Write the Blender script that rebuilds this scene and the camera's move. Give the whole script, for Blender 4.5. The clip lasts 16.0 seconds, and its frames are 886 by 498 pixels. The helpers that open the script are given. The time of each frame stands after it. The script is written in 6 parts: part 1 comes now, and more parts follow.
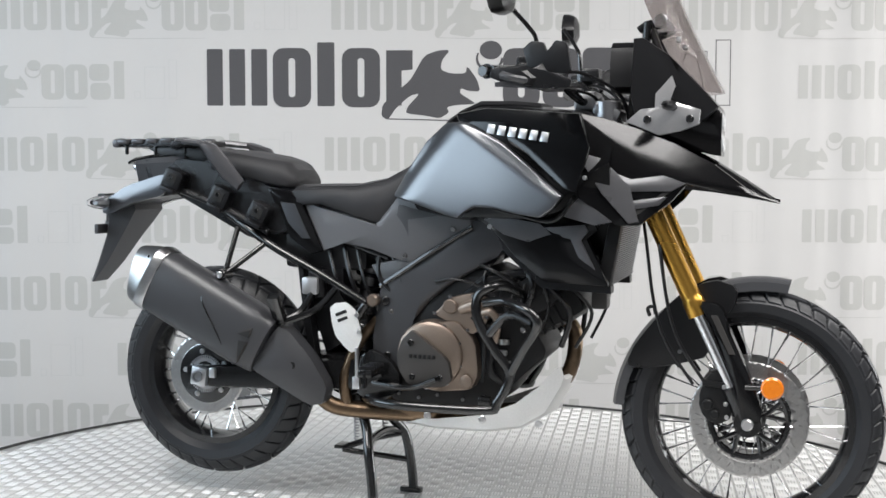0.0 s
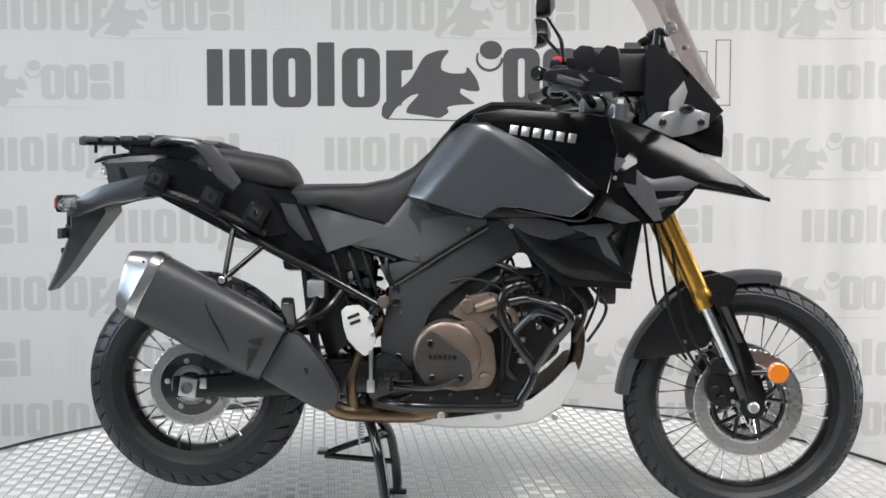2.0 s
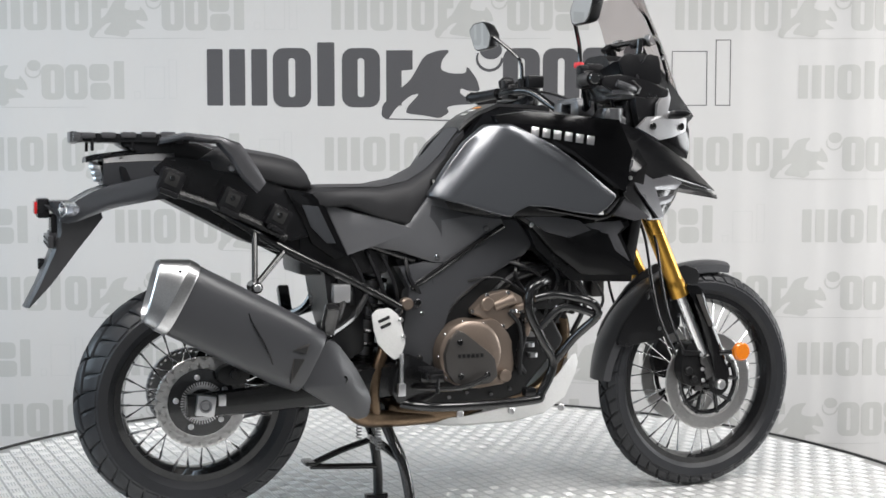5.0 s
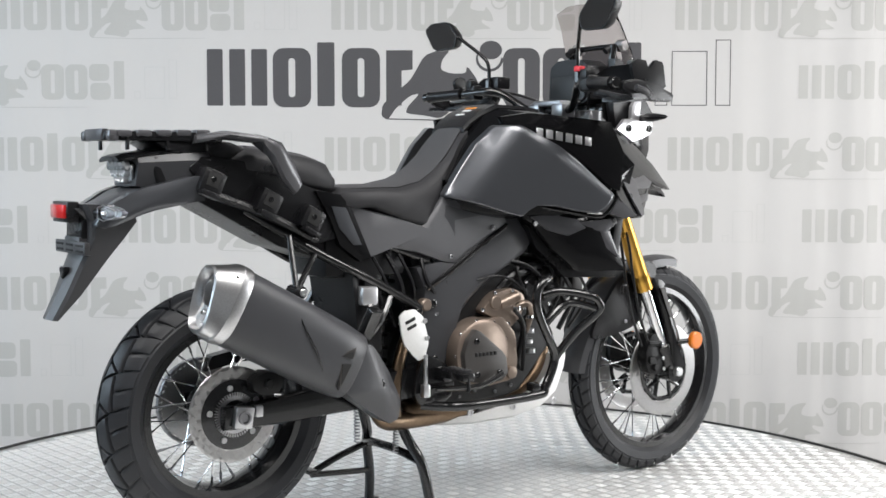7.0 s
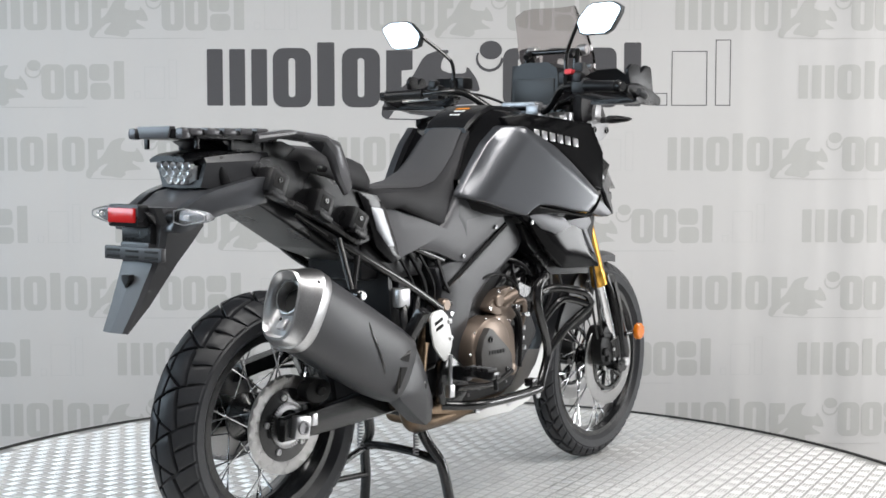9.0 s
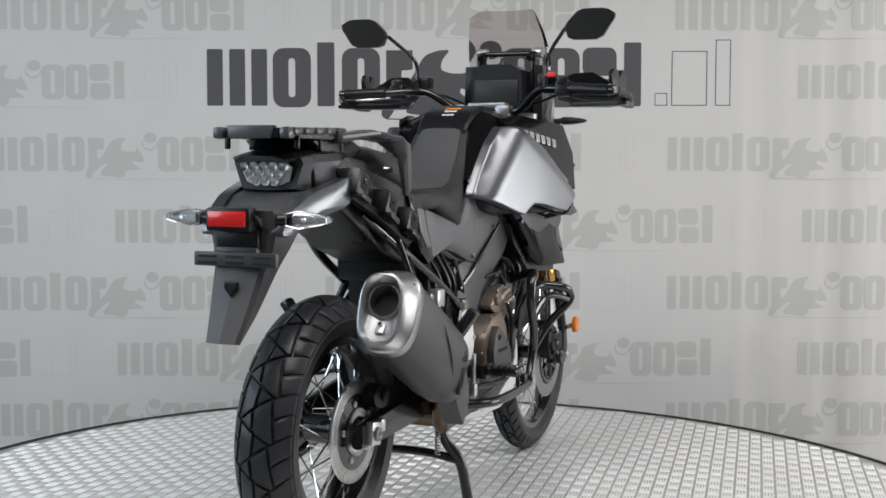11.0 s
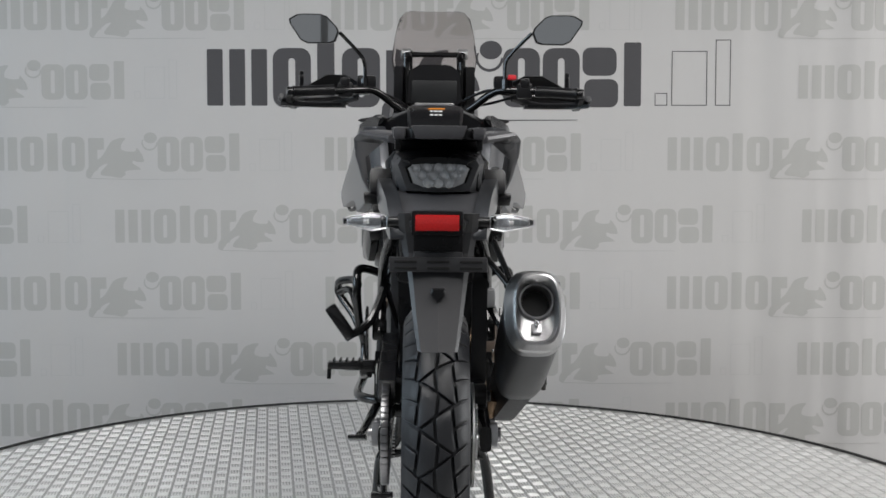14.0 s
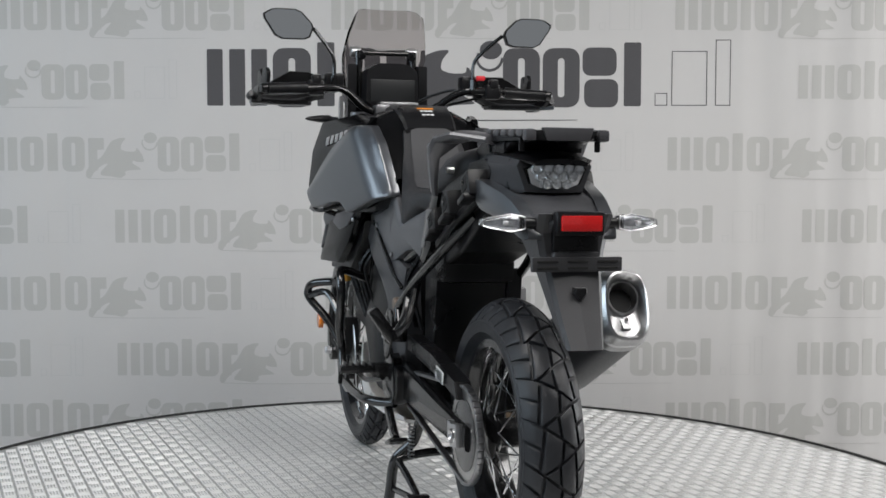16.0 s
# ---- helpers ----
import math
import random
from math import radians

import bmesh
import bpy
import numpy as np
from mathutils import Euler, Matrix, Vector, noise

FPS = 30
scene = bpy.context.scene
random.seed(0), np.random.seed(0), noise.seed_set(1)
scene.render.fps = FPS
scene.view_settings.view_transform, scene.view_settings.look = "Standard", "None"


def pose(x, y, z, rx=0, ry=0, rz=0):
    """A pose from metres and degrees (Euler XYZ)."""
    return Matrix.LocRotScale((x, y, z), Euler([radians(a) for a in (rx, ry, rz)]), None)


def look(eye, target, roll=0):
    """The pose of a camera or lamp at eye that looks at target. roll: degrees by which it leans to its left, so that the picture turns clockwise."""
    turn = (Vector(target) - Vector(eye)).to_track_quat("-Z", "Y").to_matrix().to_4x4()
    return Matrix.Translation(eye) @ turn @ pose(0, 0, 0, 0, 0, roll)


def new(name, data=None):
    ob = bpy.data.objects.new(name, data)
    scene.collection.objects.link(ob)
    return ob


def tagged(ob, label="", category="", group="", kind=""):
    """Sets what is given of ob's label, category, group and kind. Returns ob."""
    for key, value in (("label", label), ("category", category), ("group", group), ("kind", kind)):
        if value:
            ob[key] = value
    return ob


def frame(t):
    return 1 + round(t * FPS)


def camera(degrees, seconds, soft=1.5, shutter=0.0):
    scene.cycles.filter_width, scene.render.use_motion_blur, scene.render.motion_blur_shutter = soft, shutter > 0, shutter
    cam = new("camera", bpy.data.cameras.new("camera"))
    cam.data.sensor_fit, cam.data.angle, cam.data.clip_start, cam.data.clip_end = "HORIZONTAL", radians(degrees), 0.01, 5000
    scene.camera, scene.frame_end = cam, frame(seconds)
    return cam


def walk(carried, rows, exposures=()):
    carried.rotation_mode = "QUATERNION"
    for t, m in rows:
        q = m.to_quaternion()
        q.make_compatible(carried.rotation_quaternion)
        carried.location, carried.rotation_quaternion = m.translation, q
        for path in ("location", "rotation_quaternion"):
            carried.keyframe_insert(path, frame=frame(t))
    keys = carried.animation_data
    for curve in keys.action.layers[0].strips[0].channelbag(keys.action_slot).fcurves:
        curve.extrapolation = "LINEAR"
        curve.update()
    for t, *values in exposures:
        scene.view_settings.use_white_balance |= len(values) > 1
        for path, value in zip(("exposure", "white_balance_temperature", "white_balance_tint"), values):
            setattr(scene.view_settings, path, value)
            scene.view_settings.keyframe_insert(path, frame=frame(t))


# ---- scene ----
cam = camera(41.0, 16.0, soft=1.6)
EYE, AIM = (0.0, -3.449, 0.993), (0.0261, 0.0, 0.772)
walk(cam, [(0.0, look(EYE, AIM, 0.59)), (16.0, look(EYE, AIM, 0.59))],
     exposures=[(0.0, -0.05), (3.5, -0.05), (7.0, -0.02), (9.0, -0.18), (11.0, -0.52), (12.5, -0.60), (13.2, -0.64), (13.6, -0.76), (14.0, -0.71), (16.0, -0.55)])

# the turntable carries the motorcycle round at an even pace
TURN_START, TURN_RATE = -17.58, 7.718
TURN_ROWS = [(t * 1.0, pose(0, 0, 0, 0, 0, TURN_START + TURN_RATE * t)) for t in range(17)]

# ---- light: ceiling panels of the studio and unseen daylight windows ----
world = bpy.data.worlds.new("studio_world")
scene.world = world
world.use_nodes = True
world.node_tree.nodes["Background"].inputs[0].default_value = (0.9, 0.95, 1.0, 1)
world.node_tree.nodes["Background"].inputs[1].default_value = 0.06


def area(name, place, target, sx, sy, watts, colour):
    lamp = bpy.data.lights.new(name, "AREA")
    lamp.shape, lamp.size, lamp.size_y, lamp.energy, lamp.color = "RECTANGLE", sx, sy, watts, colour
    ob = new(name, lamp)
    ob.matrix_world = look(place, target)
    return ob


PANELS = [(-1.45, -1.9, 150), (1.45, -1.9, 150), (4.0, -0.5, 125)]
for px_, py_, watts_ in PANELS:
    area("ceiling_lamp", (px_, py_, 3.46), (px_, py_, 0), 1.6, 1.9, watts_, (1.0, 0.98, 0.965))
# side windows out of view, placed where reflections on the motorcycle point
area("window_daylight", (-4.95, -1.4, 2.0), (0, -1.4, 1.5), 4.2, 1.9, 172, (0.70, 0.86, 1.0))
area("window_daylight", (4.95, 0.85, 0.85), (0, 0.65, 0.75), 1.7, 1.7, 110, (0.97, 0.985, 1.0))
# assumed shop window behind the camera, added as weak frontal fill
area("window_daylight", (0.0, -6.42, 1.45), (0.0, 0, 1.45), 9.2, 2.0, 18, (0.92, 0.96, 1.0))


# ---- materials ----
def mat(name, colour, rough=0.5, metal=0.0, grain=0.0, bump=0.0, scale=60.0, stain=0.12, rough_var=0.08, coat=0.0):
    m = bpy.data.materials.new(name)
    m.use_nodes = True
    nt = m.node_tree
    b = nt.nodes["Principled BSDF"]
    tc = nt.nodes.new("ShaderNodeTexCoord")
    n1 = nt.nodes.new("ShaderNodeTexNoise")
    n1.inputs["Scale"].default_value, n1.inputs["Detail"].default_value = 5.0, 5.0
    n2 = nt.nodes.new("ShaderNodeTexNoise")
    n2.inputs["Scale"].default_value, n2.inputs["Detail"].default_value = scale, 3.0
    for n in (n1, n2):
        nt.links.new(tc.outputs["Object"], n.inputs["Vector"])
    mix = nt.nodes.new("ShaderNodeMix")
    mix.data_type = "RGBA"
    mix.inputs[6].default_value = (*[c * (1 - stain) for c in colour], 1)
    mix.inputs[7].default_value = (*[min(1, c * (1 + stain)) for c in colour], 1)
    nt.links.new(n1.outputs["Fac"], mix.inputs[0])
    mix2 = nt.nodes.new("ShaderNodeMix")
    mix2.data_type, mix2.blend_type = "RGBA", "OVERLAY"
    mix2.inputs[0].default_value = grain
    nt.links.new(mix.outputs[2], mix2.inputs[6])
    nt.links.new(n2.outputs["Fac"], mix2.inputs[7])
    nt.links.new(mix2.outputs[2], b.inputs["Base Color"])
    rr = nt.nodes.new("ShaderNodeMapRange")
    rr.inputs[3].default_value, rr.inputs[4].default_value = max(0, rough - rough_var), min(1, rough + rough_var)
    nt.links.new(n1.outputs["Fac"], rr.inputs[0])
    nt.links.new(rr.outputs[0], b.inputs["Roughness"])
    b.inputs["Metallic"].default_value = metal
    b.inputs["Coat Weight"].default_value = coat
    b.inputs["Coat Roughness"].default_value = 0.04
    if bump:
        bp = nt.nodes.new("ShaderNodeBump")
        bp.inputs["Strength"].default_value, bp.inputs["Distance"].default_value = bump, 0.001
        nt.links.new(n2.outputs["Fac"], bp.inputs["Height"])
        nt.links.new(bp.outputs[0], b.inputs["Normal"])
    return m


def glassy(name, colour, rough=0.03, trans=1.0, ior=1.45):
    m = bpy.data.materials.new(name)
    m.use_nodes = True
    b = m.node_tree.nodes["Principled BSDF"]
    b.inputs["Base Color"].default_value = (*colour, 1)
    b.inputs["Roughness"].default_value = rough
    b.inputs["Transmission Weight"].default_value = trans
    b.inputs["IOR"].default_value = ior
    return m


M_PLASTIC = mat("textured_black_plastic", (0.008, 0.008, 0.009), 0.29, 0, 0.3, 0.35, 900)
M_PLASTIC2 = mat("satin_dark_grey_plastic", (0.042, 0.043, 0.047), 0.34, 0, 0.3, 0.25, 900)
M_GLOSS = mat("gloss_black_paint", (0.004, 0.004, 0.0045), 0.14, 0, 0.0, 0, 60, 0.1, 0.03)
M_SATIN = mat("satin_metallic_black_paint", (0.075, 0.079, 0.088), 0.34, 0.7, 0.15, 0.05, 1200, 0.06, 0.03, coat=1.0)
M_SATIN.node_tree.nodes["Principled BSDF"].inputs["Coat Roughness"].default_value = 0.2
M_SATIN.node_tree.nodes["Principled BSDF"].inputs["Coat IOR"].default_value = 1.6
M_SIDE = mat("satin_graphite_side_plastic", (0.085, 0.086, 0.092), 0.40, 0.0, 0.3, 0.25, 900)
M_CAP = mat("polished_end_cap", (0.50, 0.50, 0.505), 0.32, 1.0, 0.2, 0.08, 260, 0.08, 0.06)
M_TAIL = mat("satin_grey_flap_plastic", (0.04, 0.04, 0.043), 0.36, 0.0, 0.3, 0.25, 900)
M_GRAPH = mat("graphite_decal", (0.08, 0.08, 0.086), 0.30, 0.3, 0.1)
M_SEAT = mat("black_seat_vinyl", (0.022, 0.022, 0.024), 0.55, 0, 0.3, 0.5, 700)
M_SEAT2 = mat("grey_seat_vinyl", (0.045, 0.045, 0.048), 0.6, 0, 0.3, 0.5, 700)
M_FRAME = mat("black_painted_steel", (0.006, 0.006, 0.0065), 0.22, 0.0, 0, 0.05, 300, coat=0.4)
M_ENGINE = mat("black_engine_casting", (0.008, 0.008, 0.0085), 0.45, 0.2, 0.3, 0.4, 400)
M_BRONZE = mat("bronze_engine_paint", (0.24, 0.19, 0.155), 0.38, 0.75, 0.2, 0.15, 500)
M_COVER = mat("dark_grey_cover", (0.045, 0.042, 0.04), 0.42, 0.2, 0.3, 0.3, 600)
M_ALU = mat("brushed_aluminium", (0.62, 0.62, 0.63), 0.33, 1.0, 0.15, 0.1, 300)
M_SILVER = mat("silver_painted_plastic", (0.47, 0.47, 0.48), 0.34, 0.75, 0.15, 0.1, 400)
M_WHITEALU = mat("pale_satin_aluminium", (0.72, 0.72, 0.71), 0.5, 0.45, 0.2, 0.15, 200)
M_CHROME = mat("polished_steel", (0.75, 0.75, 0.76), 0.14, 1.0)
M_GOLD = mat("gold_anodised_tube", (0.62, 0.345, 0.07), 0.27, 1.0, 0.1, 0.05, 300)
M_STEEL = mat("dark_steel", (0.30, 0.30, 0.31), 0.35, 1.0, 0.2, 0.1, 300)
M_PIPE = mat("heat_tinted_steel", (0.17, 0.12, 0.08), 0.36, 1.0, 0.3, 0.1, 80, 0.35)
M_TYRE = mat("tyre_rubber", (0.021, 0.022, 0.025), 0.42, 0, 0.4, 0.3, 500, 0.2)
M_RIM = mat("gloss_black_rim", (0.01, 0.01, 0.011), 0.2, 0, 0, 0, 60, coat=0.6)
M_DISC = mat("brake_disc_steel", (0.45, 0.445, 0.44), 0.34, 1.0, 0.2, 0.1, 250)
M_AMBER = mat("amber_reflector", (0.72, 0.19, 0.01), 0.18, 0, 0.2, 0.4, 250, coat=0.6)
M_RED = mat("red_reflector", (0.55, 0.015, 0.015), 0.2, 0, 0.3, 0.6, 260, coat=0.7)
M_REDSW = mat("red_switch", (0.65, 0.03, 0.04), 0.4)
M_LENS = mat("silvered_lamp_reflector", (0.88, 0.90, 0.93), 0.12, 0.6, 0.2, 0.8, 140, coat=0.8)
M_CLEAR = glassy("clear_lens", (0.97, 0.98, 1.0), 0.02)
M_SMOKE = glassy("smoked_screen", (0.65, 0.612, 0.605), 0.03, 1.0, 1.1)
M_MIRROR = mat("mirror_glass", (0.66, 0.67, 0.68), 0.02, 1.0, 0, 0, 10, 0.0, 0.0)
M_WHITE = mat("white_print", (0.75, 0.75, 0.75), 0.45)
M_MARK = mat("silvered_lettering_film", (0.48, 0.48, 0.49), 0.3, 0.85, 0.1)
M_ORANGE = mat("orange_print", (0.7, 0.25, 0.03), 0.5)
M_SCREEN = mat("dark_display", (0.01, 0.011, 0.012), 0.4)
M_IND = mat("clear_ribbed_lens", (0.42, 0.43, 0.45), 0.16, 0.5, 0.5, 0.9, 220, coat=1.0)
# near-black that paints in the darkness of openings, slots and recesses
M_HOLE = mat("opening_black", (0.006, 0.006, 0.006), 0.8)

for dull in (M_PLASTIC, M_ENGINE, M_TYRE, M_SEAT, M_GLOSS):
    dull.node_tree.nodes["Principled BSDF"].inputs["Specular IOR Level"].default_value = 0.36

# ---- mesh helpers ----


def finish(bm, name, material, angle=35):
    bmesh.ops.recalc_face_normals(bm, faces=bm.faces[:])
    me = bpy.data.meshes.new(name)
    bm.to_mesh(me)
    bm.free()
    me.shade_smooth()
    me.set_sharp_from_angle(angle=radians(angle))
    me.materials.append(material)
    return me


def part(name, bm, material, parent=None, label="", angle=35):
    ob = new(name, finish(bm, name, material, angle))
    if parent:
        ob.parent = parent
    return tagged(ob, label)


def smooth_path(pts, n=6, closed=False):
    pts = [Vector(p) for p in pts]
    if len(pts) < 3:
        return pts
    out, k = [], len(pts)
    for i in range(k if closed else k - 1):
        p0 = pts[i - 1] if (closed or i > 0) else pts[0]
        p1, p2 = pts[i], pts[(i + 1) % k]
        p3 = pts[(i + 2) % k] if (closed or i + 2 < k) else pts[-1]
        for j in range(n):
            u = j / n
            out.append(0.5 * ((2 * p1) + (p2 - p0) * u + (2 * p0 - 5 * p1 + 4 * p2 - p3) * u * u + (3 * p1 - p0 - 3 * p2 + p3) * u ** 3))
    if not closed:
        out.append(pts[-1])
    return out


def bridge(bm, rings, wrap=False, caps=True):
    m = len(rings[0])
    for a, b in zip(rings, rings[1:] + ([rings[0]] if wrap else [])):
        for i in range(m):
            j = (i + 1) % m
            bm.faces.new((a[i], a[j], b[j], b[i]))
    if caps and not wrap:
        bm.faces.new(rings[0])
        bm.faces.new(rings[-1][::-1])
    return bm


def add_tube(bm, path, r, n=10, radii=None):
    path = [Vector(p) for p in path]
    side, rings = None, []
    for i, p in enumerate(path):
        d = (path[min(i + 1, len(path) - 1)] - path[max(i - 1, 0)]).normalized()
        if side is None:
            side = d.orthogonal().normalized()
        side = (side - d * side.dot(d)).normalized()
        up = d.cross(side)
        rr = radii[i] if radii else r
        rings.append([bm.verts.new(p + rr * (math.cos(2 * math.pi * k / n) * side + math.sin(2 * math.pi * k / n) * up)) for k in range(n)])
    return bridge(bm, rings)


def tube(path, r, n=10, bend=6, radii=None):
    return add_tube(bmesh.new(), smooth_path(path, bend) if bend > 1 else path, r, n, radii)


def rod(a, b, r, n=12, bev=0.0):
    a, b = Vector(a), Vector(b)
    bev = bev or min(r * 0.2, 0.003)
    d = (b - a).normalized() * bev
    return add_tube(bmesh.new(), [a, a + d, b - d, b], r, n, [r - bev, r, r, r - bev])


def lathe(profile, centre, n=48, closed=False, axis="y"):
    """profile: pairs (radius, offset along the axis)."""
    bm, rings, c = bmesh.new(), [], Vector(centre)
    for k in range(n):
        a = 2 * math.pi * k / n
        ring = []
        for r, s in profile:
            v = {"y": (r * math.cos(a), s, r * math.sin(a)), "x": (s, r * math.cos(a), r * math.sin(a)), "z": (r * math.cos(a), r * math.sin(a), s)}[axis]
            ring.append(bm.verts.new(c + Vector(v)))
        rings.append(ring)
    m = len(profile)
    for a, b in zip(rings, rings[1:] + rings[:1]):
        for i in range(m if closed else m - 1):
            j = (i + 1) % m
            bm.faces.new((a[i], a[j], b[j], b[i]))
    if not closed:
        for i in (0, m - 1):
            if profile[i][0] > 1e-6:
                bm.faces.new([r[i] for r in rings])
        bmesh.ops.remove_doubles(bm, verts=bm.verts[:], dist=1e-6)
    return bm


def box(sx, sy, sz, m=None, bev=0.004, seg=2):
    bm = bmesh.new()
    bmesh.ops.create_cube(bm, size=1, matrix=Matrix.Diagonal((sx, sy, sz, 1)))
    if bev:
        bmesh.ops.bevel(bm, geom=bm.edges[:], offset=min(bev, min(sx, sy, sz) * 0.45), segments=seg, affect="EDGES", profile=0.6)
    if m:
        bmesh.ops.transform(bm, matrix=m, verts=bm.verts[:])
    return bm


def slab(poly, y0, y1, bev=0.004, seg=2, m=None):
    """A plate with the outline poly in the x-z plane, between y0 and y1."""
    bm = bmesh.new()
    lo = [bm.verts.new((x, y0, z)) for x, z in poly]
    hi = [bm.verts.new((x, y1, z)) for x, z in poly]
    bm.faces.new(lo)
    bm.faces.new(hi[::-1])
    for i in range(len(poly)):
        j = (i + 1) % len(poly)
        bm.faces.new((lo[i], lo[j], hi[j], hi[i]))
    if bev:
        bmesh.ops.bevel(bm, geom=bm.edges[:], offset=bev, segments=seg, affect="EDGES", profile=0.6, clamp_overlap=True)
    if m:
        bmesh.ops.transform(bm, matrix=m, verts=bm.verts[:])
    return bm


def rounded(poly, cut=0.25, times=1):
    for _ in range(times):
        out = []
        for i, p in enumerate(poly):
            q = poly[(i + 1) % len(poly)]
            out.append((p[0] + (q[0] - p[0]) * cut, p[1] + (q[1] - p[1]) * cut))
            out.append((q[0] + (p[0] - q[0]) * cut, q[1] + (p[1] - q[1]) * cut))
        poly = out
    return poly


def pillow(poly, plane, bulge=0.015, thick=0.012, side=-1, rings=5, power=2.0, round_edge=0.004, inset=0.985):
    """A domed panel: outline poly in x-z, on the half-width plane a + b x + c z, swelling by bulge."""
    a, b, c = plane
    bm = bmesh.new()
    cx = sum(p[0] for p in poly) / len(poly)
    cz = sum(p[1] for p in poly) / len(poly)

    def put(x, z, out):
        return bm.verts.new((x, side * (a + b * x + c * z + out), z))
    loops = [[put(x, z, -thick) for x, z in poly]]
    steps = [(1.0, -round_edge), (inset, 0.0)] + [(1 - (k + 1) / rings, None) for k in range(rings - 1)]
    for s, o in steps:
        o = bulge * (1 - (s / inset) ** power) if o is None else o
        loops.append([put(cx + (x - cx) * s, cz + (z - cz) * s, o) for x, z in poly])
    bridge(bm, loops, caps=False)
    top = put(cx, cz, bulge)
    last = loops[-1]
    for i in range(len(last)):
        bm.faces.new((last[i], last[(i + 1) % len(last)], top))
    bm.faces.new(loops[0])
    return bm


def barrel(poly, bulge, thick=0.012, side=-1):
    """A panel whose outline poly lies in x-z and whose face follows bulge(x, z), with softly rolled edges."""
    bm = bmesh.new()
    cx, cz = sum(p[0] for p in poly) / len(poly), sum(p[1] for p in poly) / len(poly)

    def put(k, o):
        return [bm.verts.new((cx + (x - cx) * k, side * (bulge(cx + (x - cx) * k, cz + (z - cz) * k) + o), cz + (z - cz) * k)) for x, z in poly]
    steps = [(1.0, -thick), (1.0, -0.005), (0.994, -0.0022), (0.98, -0.0005), (0.95, 0.0)] + [(0.95 - 0.09 * k, 0.0) for k in range(1, 10)]
    loops = [put(k, o) for k, o in steps]
    bridge(bm, loops, caps=False)
    top = bm.verts.new((cx, side * bulge(cx, cz), cz))
    last = loops[-1]
    for i in range(len(last)):
        bm.faces.new((last[i], last[(i + 1) % len(last)], top))
    bm.faces.new(loops[0])
    return bm


def loft(sections, caps=True, bev=0):
    bm = bmesh.new()
    return bridge(bm, [[bm.verts.new(p) for p in s] for s in sections], caps=caps)


def sym_loft(secs):
    """secs: (x, [(half width, z), ...] from the top middle down to the bottom middle)."""
    rings = []
    for x, pts in secs:
        ring = [(x, y, z) for y, z in pts] + [(x, -y, z) for y, z in pts[::-1] if y > 1e-6]
        rings.append(ring)
    return loft(rings)


def joined(*bms):
    out = bms[0]
    for b in bms[1:]:
        me = bpy.data.meshes.new("tmp")
        b.to_mesh(me)
        b.free()
        out.from_mesh(me)
        bpy.data.meshes.remove(me)
    return out


def thing(name, label, category, group="", kind=""):
    return tagged(new(name), label, category, group, kind)


def bolt(parent, p, r=0.007, axis="y", side=-1, material=None, name="bolt"):
    x, y, z = p
    h = 0.005 * side
    bm = lathe([(0.0, 0), (r, 0), (r, h * 0.7), (r * 0.8, h), (r * 0.5, h), (r * 0.45, h * 0.5), (0.0, h * 0.5)], p, 12, axis=axis)
    return part(name, bm, material or M_STEEL, parent)

# ---- the studio ----


